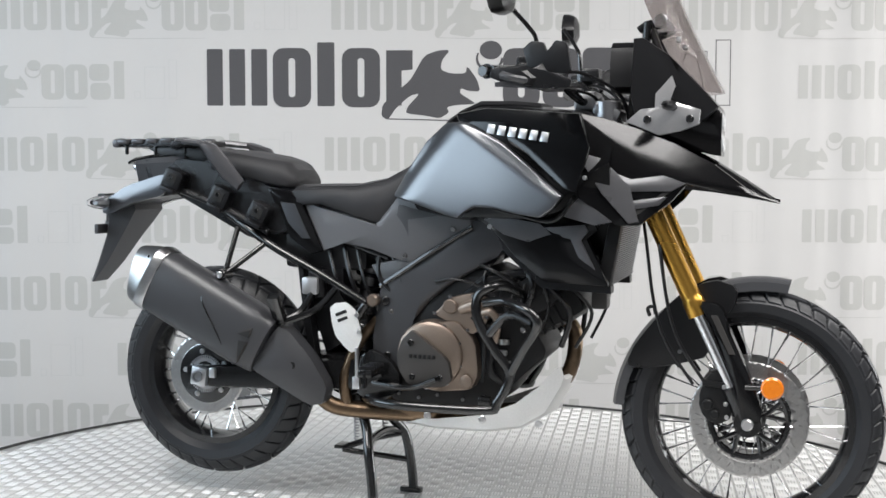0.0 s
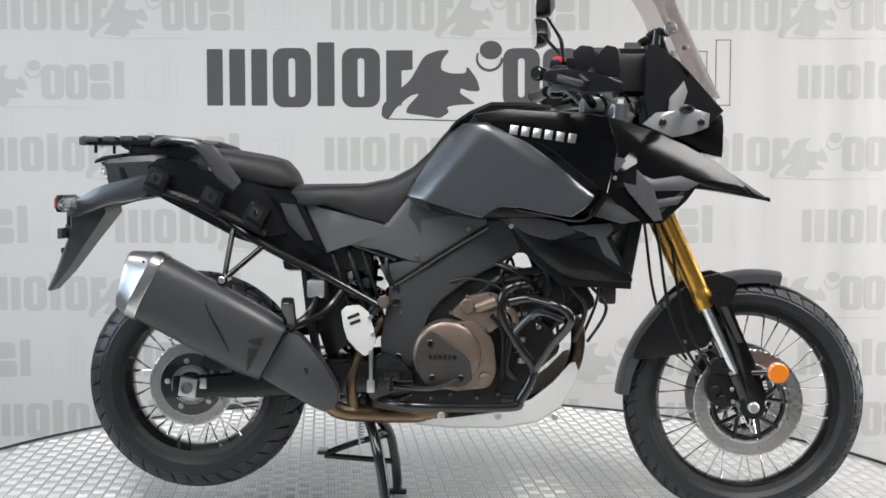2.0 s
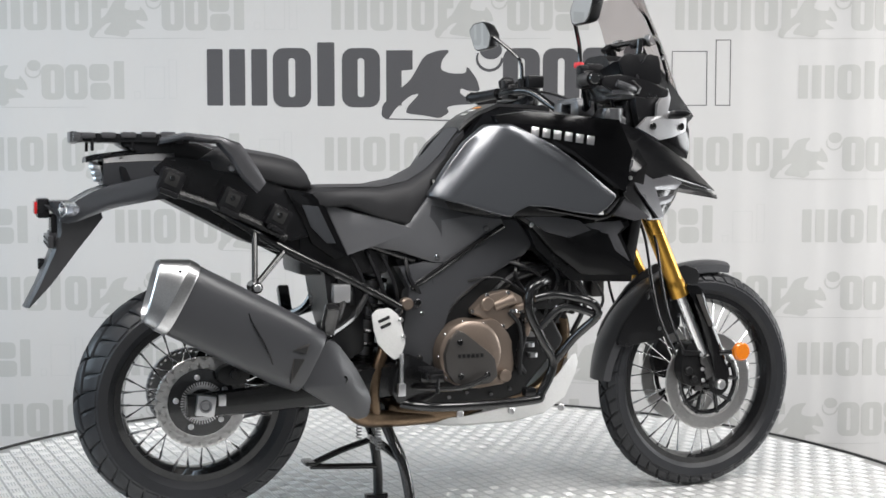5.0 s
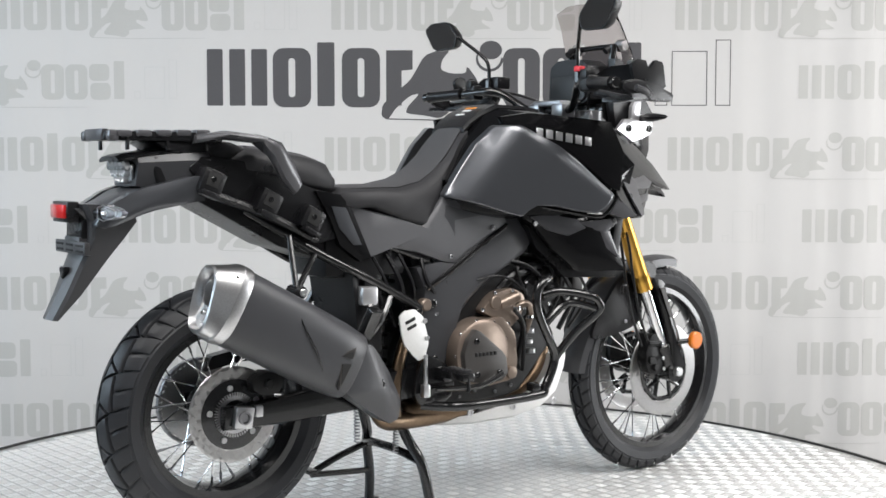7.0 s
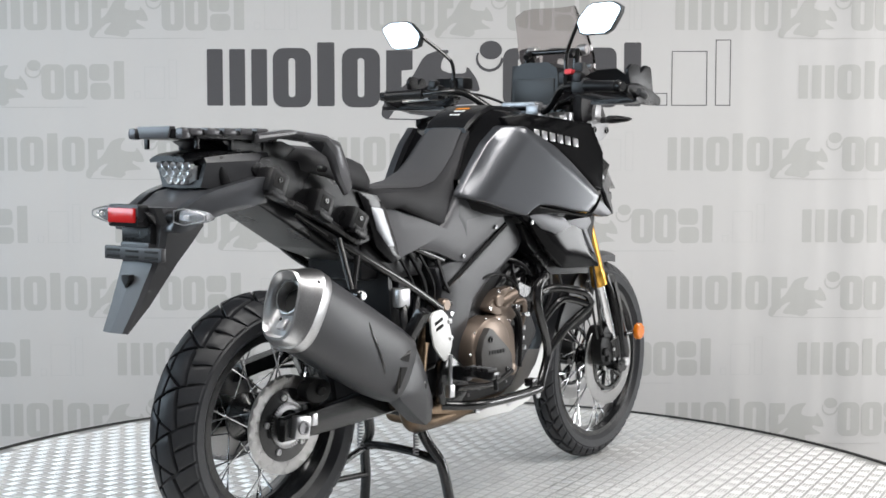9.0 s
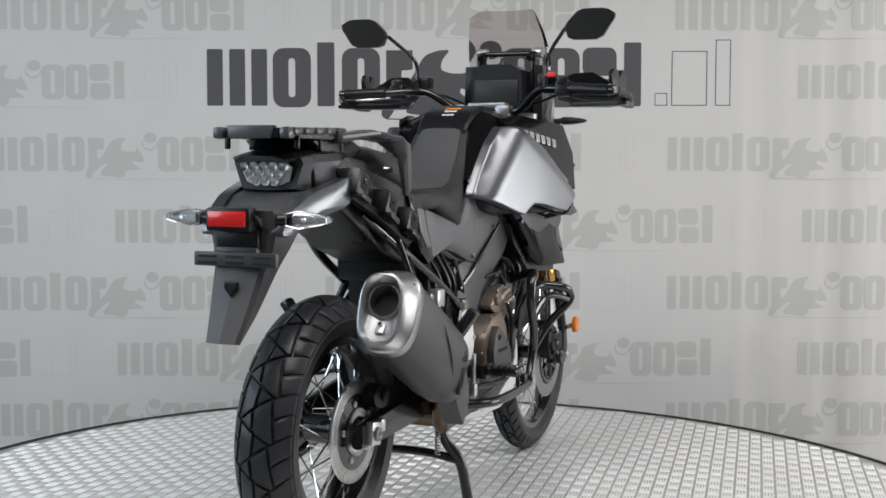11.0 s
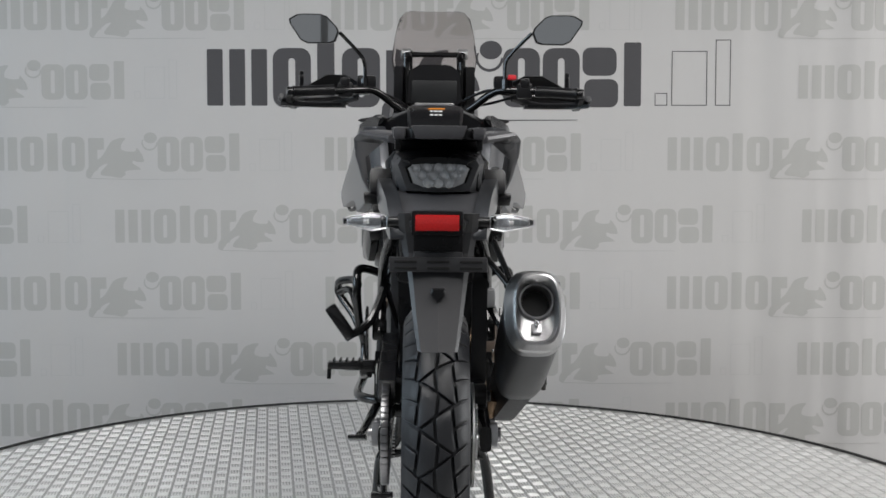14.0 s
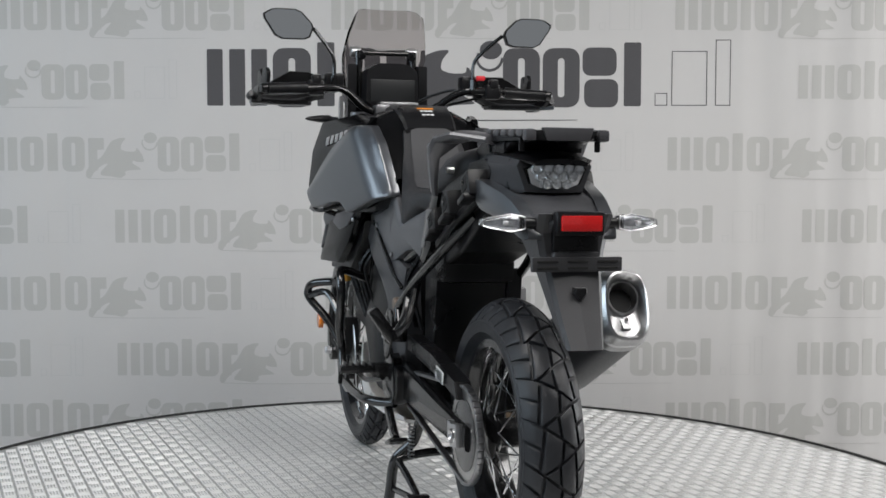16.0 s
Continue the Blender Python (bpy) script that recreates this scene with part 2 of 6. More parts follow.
def build_room():
    m_wall = mat("dark_grey_wall_paint", (0.09, 0.09, 0.092), 0.75, 0, 0.1, 0.15, 200, 0.04)
    m_floor = mat("grey_floor_screed", (0.14, 0.14, 0.14), 0.5, 0, 0.3, 0.2, 80, 0.2)
    m_ceil = mat("dark_grey_ceiling_paint", (0.12, 0.12, 0.12), 0.8, 0, 0.1, 0.1, 150, 0.05)
    zf, zc = -0.40, 3.6
    tagged(part("floor", box(10.4, 9.4, 0.2, pose(0, -2, zf - 0.1), 0), m_floor), "grey screed floor of the photo studio", "floor", kind="structure")
    tagged(part("ceiling", box(10.4, 9.4, 0.2, pose(0, -2, zc + 0.1), 0), m_ceil), "dark grey painted studio ceiling", "ceiling", kind="structure")
    zm, zh = (zf + zc) / 2, zc - zf
    tagged(part("wall_north", box(10.4, 0.2, zh, pose(0, 2.4, zm), 0), m_wall), "dark grey painted wall behind the backdrop cloth", "wall", kind="structure")
    # an assumed wide shop window in the wall behind the camera, x -4.7 to 4.7 and z 0.4 to 2.5
    bm = joined(box(0.5, 0.2, zh, pose(-4.95, -6.6, zm), 0), box(0.5, 0.2, zh, pose(4.95, -6.6, zm), 0), box(9.4, 0.2, 0.4 - zf, pose(0, -6.6, (0.4 + zf) / 2), 0), box(9.4, 0.2, zc - 2.5, pose(0, -6.6, (2.5 + zc) / 2), 0))
    tagged(part("wall_south", bm, m_wall), "dark grey painted wall with a shop window behind the camera", "wall", kind="structure")
    win = tagged(new("window_2"), "assumed wide shop window with dark posts, unseen", "window", kind="structure")
    for x in (-4.67, -3.1, -1.6, 0.0, 1.6, 3.1, 4.67):
        part("window_post", box(0.06, 0.08, 2.1, pose(x, -6.4, 1.45)), m_ceil, win)
    # the west wall has a high window opening, the east wall a low one
    y0, y1 = -6.5, 2.3
    for name, side, w0, w1, g0, g1 in (("west", -5.1, -3.6, 0.8, 0.95, 3.05), ("east", 5.1, -0.1, 1.8, -0.1, 1.8)):
        bm = joined(box(0.2, w0 - y0, zh, pose(side, (y0 + w0) / 2, zm), 0), box(0.2, y1 - w1, zh, pose(side, (y1 + w1) / 2, zm), 0),
                    box(0.2, w1 - w0, g0 - zf, pose(side, (w0 + w1) / 2, (g0 + zf) / 2), 0), box(0.2, w1 - w0, zc - g1, pose(side, (w0 + w1) / 2, (g1 + zc) / 2), 0))
        tagged(part("wall_" + name, bm, m_wall), "dark grey painted side wall with a window opening", "wall", kind="structure")
        win = tagged(new("window_1" if side < 0 else "window_3"), "wide daylight window with a pale frame", "window", kind="structure")
        wc = (w0 + w1) / 2
        for b_ in (box(0.08, 0.06, g1 - g0, pose(side, w0 + 0.03, (g0 + g1) / 2)), box(0.08, 0.06, g1 - g0, pose(side, w1 - 0.03, (g0 + g1) / 2)), box(0.08, w1 - w0 - 0.12, 0.06, pose(side, wc, g0 + 0.03)), box(0.08, w1 - w0 - 0.12, 0.06, pose(side, wc, g1 - 0.03))):
            part("window_frame", b_, m_ceil, win)
    for x, y, _ in PANELS:
        light = thing("ceiling_light", "white rectangular ceiling light housing", "ceiling light", "studio ceiling lights")
        light.location = (x, y, 3.5)
        part("frame", joined(box(1.8, 0.08, 0.1, pose(0, 1.01, 0.05)), box(1.8, 0.08, 0.1, pose(0, -1.01, 0.05)), box(0.08, 1.94, 0.1, pose(0.86, 0, 0.05)), box(0.08, 1.94, 0.1, pose(-0.86, 0, 0.05))), m_ceil, light)


build_room()


def soft_rect(x0, x1, z0, z1, r):
    """A rectangle with round corners."""
    out = []
    for cx, cz, a0 in ((x1 - r, z1 - r, 0), (x0 + r, z1 - r, 90), (x0 + r, z0 + r, 180), (x1 - r, z0 + r, 270)):
        out += [(cx + r * math.cos(radians(a0 + 22.5 * k)), cz + r * math.sin(radians(a0 + 22.5 * k))) for k in range(5)]
    return out


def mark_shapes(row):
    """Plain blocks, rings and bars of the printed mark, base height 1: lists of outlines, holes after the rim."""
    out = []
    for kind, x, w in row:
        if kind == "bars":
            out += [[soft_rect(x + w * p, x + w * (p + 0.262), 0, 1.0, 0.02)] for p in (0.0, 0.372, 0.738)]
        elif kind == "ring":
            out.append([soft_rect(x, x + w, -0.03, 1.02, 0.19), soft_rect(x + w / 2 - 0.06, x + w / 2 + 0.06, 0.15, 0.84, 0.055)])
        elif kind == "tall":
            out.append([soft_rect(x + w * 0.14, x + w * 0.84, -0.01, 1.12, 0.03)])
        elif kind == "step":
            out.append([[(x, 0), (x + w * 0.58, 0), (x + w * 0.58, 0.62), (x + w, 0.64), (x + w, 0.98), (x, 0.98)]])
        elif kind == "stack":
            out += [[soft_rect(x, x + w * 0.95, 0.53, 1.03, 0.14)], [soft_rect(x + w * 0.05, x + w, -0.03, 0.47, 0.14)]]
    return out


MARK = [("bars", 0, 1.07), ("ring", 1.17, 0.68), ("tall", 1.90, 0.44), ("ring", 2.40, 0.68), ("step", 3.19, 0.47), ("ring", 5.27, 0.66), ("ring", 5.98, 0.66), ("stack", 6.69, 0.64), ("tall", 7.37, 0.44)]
# the banner hangs close behind the turntable
HANG_Y, K = 1.86, 0.907


def fold(x):
    """Soft upright folds of the hung cloth."""
    edge = min(1.0, 0.10 + max(0.0, abs(x) - 0.9))
    return 0.020 * edge * noise.noise((x * 2.3, 0.3, 0.0)) + 0.012 * edge * noise.noise((x * 7.0, 1.3, 0.0)) + 0.0018 * noise.noise((x * 19.0, 2.3, 0.0))


def print_shape(bm, outlines, x, z, s=1.0, lift=0.0):
    """Lay a printed shape (rim and holes, even-odd) on the folded cloth, in narrow upright strips."""
    edges, xs = [], set()
    for line in outlines:
        pts = [((x + p * s) * K, (z + q * s) * K) for p, q in line]
        for a, b in zip(pts, pts[1:] + pts[:1]):
            xs.add(round(a[0], 6))
            if abs(a[0] - b[0]) > 1e-6:
                edges.append((a, b) if a[0] < b[0] else (b, a))
    lo, hi = min(xs), max(xs)
    n = max(1, int((hi - lo) / 0.012))
    cuts = sorted(xs | {round(lo + (hi - lo) * k / n, 6) for k in range(n + 1)})
    for u0, u1 in zip(cuts, cuts[1:]):
        if u1 - u0 < 2e-5:
            continue
        mid, spans = (u0 + u1) / 2, []
        for a, b in edges:
            if a[0] < mid < b[0]:
                g = (b[1] - a[1]) / (b[0] - a[0])
                spans.append((a[1] + g * (mid - a[0]), a[1] + g * (u0 - a[0]), a[1] + g * (u1 - a[0])))
        spans.sort()
        y0, y1 = fold(u0) - 0.0009 - lift, fold(u1) - 0.0009 - lift
        for (_, a0, a1), (_, b0, b1) in zip(spans[::2], spans[1::2]):
            bm.faces.new([bm.verts.new(p) for p in ((u0, y0, a0), (u1, y1, a1), (u1, y1, b1), (u0, y0, b0))])


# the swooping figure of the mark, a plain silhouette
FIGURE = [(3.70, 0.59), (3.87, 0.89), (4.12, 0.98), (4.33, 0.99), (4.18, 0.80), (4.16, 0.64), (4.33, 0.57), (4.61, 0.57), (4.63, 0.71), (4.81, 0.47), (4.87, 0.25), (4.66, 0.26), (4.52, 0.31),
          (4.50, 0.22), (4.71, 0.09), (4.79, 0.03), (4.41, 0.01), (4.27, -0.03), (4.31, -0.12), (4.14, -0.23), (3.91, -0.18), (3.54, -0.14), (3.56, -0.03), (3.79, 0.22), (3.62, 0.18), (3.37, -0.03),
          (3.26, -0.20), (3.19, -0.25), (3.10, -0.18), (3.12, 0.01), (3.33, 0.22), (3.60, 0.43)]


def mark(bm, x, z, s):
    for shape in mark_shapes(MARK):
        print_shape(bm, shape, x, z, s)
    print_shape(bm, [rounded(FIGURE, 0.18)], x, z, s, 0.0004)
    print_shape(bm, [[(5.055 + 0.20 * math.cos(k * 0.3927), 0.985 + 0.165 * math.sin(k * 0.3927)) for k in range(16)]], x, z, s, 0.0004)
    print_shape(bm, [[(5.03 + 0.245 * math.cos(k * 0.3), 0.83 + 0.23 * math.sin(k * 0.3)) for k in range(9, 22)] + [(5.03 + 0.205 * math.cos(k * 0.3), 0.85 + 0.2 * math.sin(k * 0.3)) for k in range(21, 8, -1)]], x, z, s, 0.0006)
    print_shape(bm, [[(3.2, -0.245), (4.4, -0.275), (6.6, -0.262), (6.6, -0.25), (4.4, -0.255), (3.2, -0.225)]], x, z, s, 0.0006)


def outline_rect(bm, x0, x1, z0, z1, w):
    print_shape(bm, [[(x0, z0), (x1, z0), (x1, z1), (x0, z1)], [(x0 + w, z0 + w), (x1 - w, z0 + w), (x1 - w, z1 - w), (x0 + w, z1 - w)]], 0, 0)


def build_backdrop():
    m_cloth = mat("pale_grey_banner_cloth", (0.615, 0.602, 0.59), 0.7, 0, 0.12, 0.15, 700, 0.03)
    m_dark = mat("charcoal_print", (0.075, 0.073, 0.078), 0.65, 0, 0.2, 0.1, 500, 0.08)
    m_pale = mat("faint_grey_print", (0.50, 0.495, 0.475), 0.72, 0, 0.12, 0.1, 500, 0.05)
    m_faint = mat("very_faint_print", (0.57, 0.565, 0.55), 0.72, 0, 0.12, 0.1, 500, 0.05)
    banner = thing("backdrop", "pale grey printed cloth banner hung behind the turntable", "backdrop", kind="structure")
    banner.matrix_basis = pose(0, HANG_Y, 0.818, 0, -0.6, 0)
    bm = bmesh.new()
    cols = []
    for i in range(421):
        x = -4.2 + 8.4 * i / 420
        y = fold(x)
        cols.append([bm.verts.new((x, y, z)) for z in (-1.17, -0.2, 0.6, 1.6)] + [bm.verts.new((x, y + 0.004, z)) for z in (1.6, -1.17)])
    bridge(bm, cols)
    part("cloth", bm, m_cloth, banner)
    part("hanging_rail", rod((-4.3, 0.0, 1.60), (4.3, 0.0, 1.60), 0.02), mat("grey_rail", (0.4, 0.4, 0.4), 0.4, 0.8), banner)
    bm = bmesh.new()
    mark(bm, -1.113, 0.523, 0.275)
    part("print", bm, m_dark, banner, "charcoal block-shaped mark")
    bm = bmesh.new()
    for a, b, c, d in ((1.083, 1.145, 0.523, 0.585), (1.165, 1.34, 0.523, 0.79), (1.38, 1.455, 0.523, 0.845)):
        outline_rect(bm, a, b, c, d, 0.004)
    part("print", bm, m_dark, banner, "thin outlined rectangles")
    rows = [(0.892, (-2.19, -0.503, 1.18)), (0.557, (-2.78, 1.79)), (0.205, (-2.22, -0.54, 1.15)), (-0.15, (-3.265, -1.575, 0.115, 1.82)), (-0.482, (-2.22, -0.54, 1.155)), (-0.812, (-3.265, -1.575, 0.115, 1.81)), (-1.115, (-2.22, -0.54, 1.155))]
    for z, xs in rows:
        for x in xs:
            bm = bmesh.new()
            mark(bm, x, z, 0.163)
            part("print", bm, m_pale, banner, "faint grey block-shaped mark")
            bm = bmesh.new()
            for a, b, c, d in ((1.31, 1.34, 0, 0.035), (1.36, 1.46, 0, 0.155), (1.48, 1.52, 0, 0.19)):
                outline_rect(bm, x + a, x + b, z + c, z + d, 0.003)
            part("print", bm, m_faint, banner)


build_backdrop()


def build_turntable():
    m_plate = mat("worn_aluminium_plate", (0.50, 0.50, 0.495), 0.42, 0.7, 0.3, 0.25, 90, 0.12, 0.1)
    # worn bars, paler than the plate, with their highlights put into the colour
    m_bar = mat("bright_tread_bars", (0.72, 0.72, 0.71), 0.34, 0.25, 0.2, 0.1, 150, 0.1, 0.08)
    m_rim = mat("black_rubber_edge", (0.02, 0.02, 0.02), 0.6, 0, 0.3, 0.2, 200)
    table = thing("turntable", "round turntable covered in aluminium tread plate", "turntable")
    part("plate", lathe([(0, -0.40), (1.675, -0.40), (1.675, 0.0), (0, 0.0)], (0, 0, 0), 128, axis="z"), m_plate, table)
    part("edge", lathe([(1.676, -0.40), (1.692, -0.40), (1.692, 0.003), (1.688, 0.006), (1.676, 0.006)], (0, 0, 0), 128, closed=True, axis="z"), m_rim, table, "black rubber edge strip")
    # raised bars in groups of four, laid alternately along and across
    P, TURN, verts, faces = 0.042, radians(7.4), [], []
    k = int(1.68 / P) + 1
    rng = random.Random(4)
    ct, st = math.cos(TURN), math.sin(TURN)
    for i in range(-k, k + 1):
        for j in range(-k, k + 1):
            x, y = i * P, j * P
            if x * x + y * y > 1.645 ** 2:
                continue
            xr, yr = x * ct - y * st, x * st + y * ct
            # bars lowered mid-table: wear plus the motorcycle's soft shadow, put into their height
            worn_shaded = max(0.0, 1 - ((yr / 0.42) ** 2 + (xr / 1.15) ** 2)) ** 0.5 * rng.uniform(0.55, 1.0)
            h = 0.0021 * rng.uniform(0.85, 1.0) * (1 - 0.72 * worn_shaded)
            a = TURN + (math.pi / 2 if (i + j) % 2 else 0.0)
            ca, sa = math.cos(a), math.sin(a)
            for q in range(4):
                off, n = (q - 1.5) * 0.0094, len(verts)
                for u, v, z in ((-0.0185, -0.0036, -0.001), (0.0185, -0.0036, -0.001), (0.0185, 0.0036, -0.001), (-0.0185, 0.0036, -0.001),
                                (-0.015, -0.0021, h), (0.015, -0.0021, h), (0.015, 0.0021, h), (-0.015, 0.0021, h)):
                    v += off
                    verts.append((xr + u * ca - v * sa, yr + u * sa + v * ca, z))
                faces += [(n + c, n + (c + 1) % 4, n + 4 + (c + 1) % 4, n + 4 + c) for c in range(4)] + [(n + 4, n + 5, n + 6, n + 7)]
    me = bpy.data.meshes.new("tread")
    me.from_pydata(verts, [], faces)
    me.materials.append(m_bar)
    ob = new("tread", me)
    ob.parent = table
    tagged(ob, "raised tread bars in chequered groups", kind="stuff")
    return table


TABLE = build_turntable()

# ---- the motorcycle: x forward, y to its left side, z up; it turns about the turntable's axis ----
BIKE = thing("motorcycle", "black adventure touring motorcycle with gold forks on its centre stand", "motorcycle")
FA, RA = (0.904, 0.0, 0.347), (-0.691, 0.0, 0.379)


def fork_x(z):
    return 0.904 - (z - 0.347) * 0.474


def tyre_profile(R, w, bead, rim_w):
    """Half a toroidal tyre section from bead to bead, closed inside."""
    pts = []
    for k in range(17):
        a = math.pi * k / 16
        s = -math.cos(a)
        drop = (w / 2) ** 2 * s * s / (2 * w * 0.40)
        pts.append((R - drop, s * w / 2))
    # side walls down to the bead
    out = [(bead, -rim_w / 2), (bead + 0.25 * (R - bead), -w * 0.47)] + [(max(r, bead + 0.5 * (R - bead)), s) for r, s in pts] + [(bead + 0.25 * (R - bead), w * 0.47), (bead, rim_w / 2)]
    return out


def crown(R, w, s):
    return R - s * s / (2 * w * 0.40)


def perforated_disc(c, r0, r1, y0, y1, rings, n):
    """A flat brake disc with real round holes."""
    bm, cx, cy, cz = bmesh.new(), *c

    def P(r, a, y):
        return bm.verts.new((cx + r * math.cos(a), cy + y, cz + r * math.sin(a)))
    dr, da = (r1 - r0) / rings, 2 * math.pi / n
    for y in (y0, y1):
        for i in range(rings):
            for j in range(n):
                a0, ra, rb = j * da, r0 + i * dr, r0 + (i + 1) * dr
                am, rm = a0 + da / 2, (ra + rb) / 2
                outer = [(ra, a0), (ra, am), (ra, a0 + da), (rm, a0 + da), (rb, a0 + da), (rb, am), (rb, a0), (rm, a0)]
                ov = [P(r, a, y) for r, a in outer]
                if j % 2 == i % 2:
                    h = dr * 0.26
                    hv = [P(rm + h * math.cos(q), am + h * math.sin(q) / rm, y) for q in [math.pi + k * math.pi / 4 - math.pi / 4 for k in range(8)]]
                    for k in range(8):
                        bm.faces.new((ov[k], ov[(k + 1) % 8], hv[(k + 1) % 8], hv[k]))
                else:
                    bm.faces.new(ov)
    for r in (r0, r1):
        for j in range(n):
            a0 = j * da
            bm.faces.new([P(r, a0, y0), P(r, a0 + da, y0), P(r, a0 + da, y1), P(r, a0, y1)])
    bmesh.ops.remove_doubles(bm, verts=bm.verts[:], dist=1e-5)
    return bm


# one pitch of the tread: blocks between herringbone grooves, (across -1..1, along 0..1)
HALF_TREAD = [
    [(-1.0, 0.0), (-0.45, 0.275), (-0.52, 0.74), (-1.0, 0.5)],
    [(-1.0, 0.5), (-0.52, 0.74), (-0.6, 1.2), (-1.0, 1.0)],
    [(-0.45, 0.275), (0.06, 0.53), (0.0, 1.0), (-0.5, 1.25), (-0.6, 1.2), (-0.52, 0.74)],
    [(0.06, 0.53), (0.5, 0.75), (0.0, 1.0)]]


def tread_blocks(parent, R, w, count, material, gap=0.0034, h=0.004):
    """Raised tread blocks, each drawn in by half a groove on every side."""
    cx, cz = parent
    verts, faces = [], []
    pitch = 2 * math.pi * R / count
    cells = HALF_TREAD + [[(-u, v + 0.5) for u, v in c[::-1]] for c in HALF_TREAD]

    def put(p, level):
        sx = max(-w / 2, min(w / 2, p[0]))
        edge = max(0.0, (abs(sx) / (w / 2) - 0.72) / 0.28)
        r = crown(R, w, sx) + (level if level < 0 else level * (1 - 1.7 * edge))
        a = p[1] / R
        verts.append((cx + r * math.cos(a), sx, cz + r * math.sin(a)))

    for k in range(count):
        for cell in cells:
            pts = [Vector((u * w / 2, (v + k) * pitch)) for u, v in cell]
            mid = sum(pts, Vector((0, 0))) / len(pts)
            m = len(pts)
            inner = []
            for i in range(m):
                d0, d1 = (pts[i] - pts[i - 1]).normalized(), (pts[(i + 1) % m] - pts[i]).normalized()
                n0, n1 = Vector((-d0.y, d0.x)), Vector((-d1.y, d1.x))
                b = n0 + n1
                b = b / max(0.35, b.dot(n0))
                if b.dot(mid - pts[i]) < 0:
                    b = -b
                inner.append(pts[i] + b * gap)
            fine = []
            for i in range(m):
                fine += [inner[i].lerp(inner[(i + 1) % m], q / 3) for q in range(3)]
            n, c = len(verts), len(fine)
            for scale, level in ((1.0, -0.008), (1.0, h * 0.7), (0.95, h), (0.5, h)):
                for p in fine:
                    put(mid + (p - mid) * scale, level)
            put(mid, h)
            for lv in range(3):
                for i in range(c):
                    j = (i + 1) % c
                    faces.append((n + lv * c + i, n + lv * c + j, n + (lv + 1) * c + j, n + (lv + 1) * c + i))
            for i in range(c):
                faces.append((n + 3 * c + i, n + 3 * c + (i + 1) % c, n + 4 * c))
    me = bpy.data.meshes.new("tread")
    me.from_pydata(verts, [], faces)
    me.validate()
    bm = bmesh.new()
    bm.from_mesh(me)
    bmesh.ops.recalc_face_normals(bm, faces=bm.faces[:])
    bm.to_mesh(me)
    bm.free()
    me.shade_smooth()
    me.set_sharp_from_angle(angle=radians(40))
    me.materials.append(material)
    return me


def spoked_wheel(name, c, R, w, bead, rim_w, spokes, hub_r, hub_w, label, count, spin):
    x, y, z = c
    t = 0.004
    rim = part(name, lathe([(bead - 0.012, -rim_w / 2), (bead + 0.006, -rim_w / 2), (bead + 0.006, -rim_w / 2 + 0.008), (bead - 0.004, -rim_w / 2 + 0.012), (bead - 0.016, -rim_w * 0.2), (bead - 0.016, rim_w * 0.2),
                            (bead - 0.004, rim_w / 2 - 0.012), (bead + 0.006, rim_w / 2 - 0.008), (bead + 0.006, rim_w / 2), (bead - 0.012, rim_w / 2), (bead - 0.018, rim_w * 0.3), (bead - 0.024, rim_w * 0.15),
                            (bead - 0.024, -rim_w * 0.15), (bead - 0.018, -rim_w * 0.3)], c, 72, closed=True), M_RIM, BIKE, label)
    part("tyre", lathe(tyre_profile(R - 0.010, w, bead, rim_w * 0.86), c, 96, closed=True), M_TYRE, rim, "black dual-purpose tyre with deep grooves")
    tr = new("tread", tread_blocks((x, z), R - 0.004, w, count, M_TYRE))
    tr.parent = rim
    tagged(tr, "herringbone rubber tread blocks", kind="stuff")
    part("hub", lathe([(0.0, -hub_w / 2), (hub_r * 0.7, -hub_w / 2), (hub_r, -hub_w / 2 + 0.006), (hub_r, -hub_w / 2 + 0.014), (hub_r * 0.6, -hub_w / 4), (hub_r * 0.55, hub_w / 4), (hub_r, hub_w / 2 - 0.014), (hub_r, hub_w / 2 - 0.006), (hub_r * 0.7, hub_w / 2), (0, hub_w / 2)], c, 36), M_RIM, rim)
    meshes = []
    for sgn in (-1, 1):
        for lean in (-1, 1):
            a1 = radians(34) * lean
            p0 = Vector((hub_r * 0.92 * math.cos(a1), sgn * hub_w * 0.44, hub_r * 0.92 * math.sin(a1)))
            p1 = Vector((bead - 0.022, sgn * rim_w * 0.12, 0.0))
            bm = add_tube(bmesh.new(), [p0, p1], 0.0021, 6)
            d = (p1 - p0).normalized()
            add_tube(bm, [p1 - d * 0.022, p1], 0.0034, 6)
            meshes.append(finish(bm, "spoke", M_CHROME))
    for k in range(spokes):
        ob = new("spoke", meshes[k % 4])
        ob.parent = rim
        ob.matrix_basis = Matrix.Translation(c) @ pose(0, 0, 0, 0, 360.0 * k / spokes + spin, 0)
    return rim


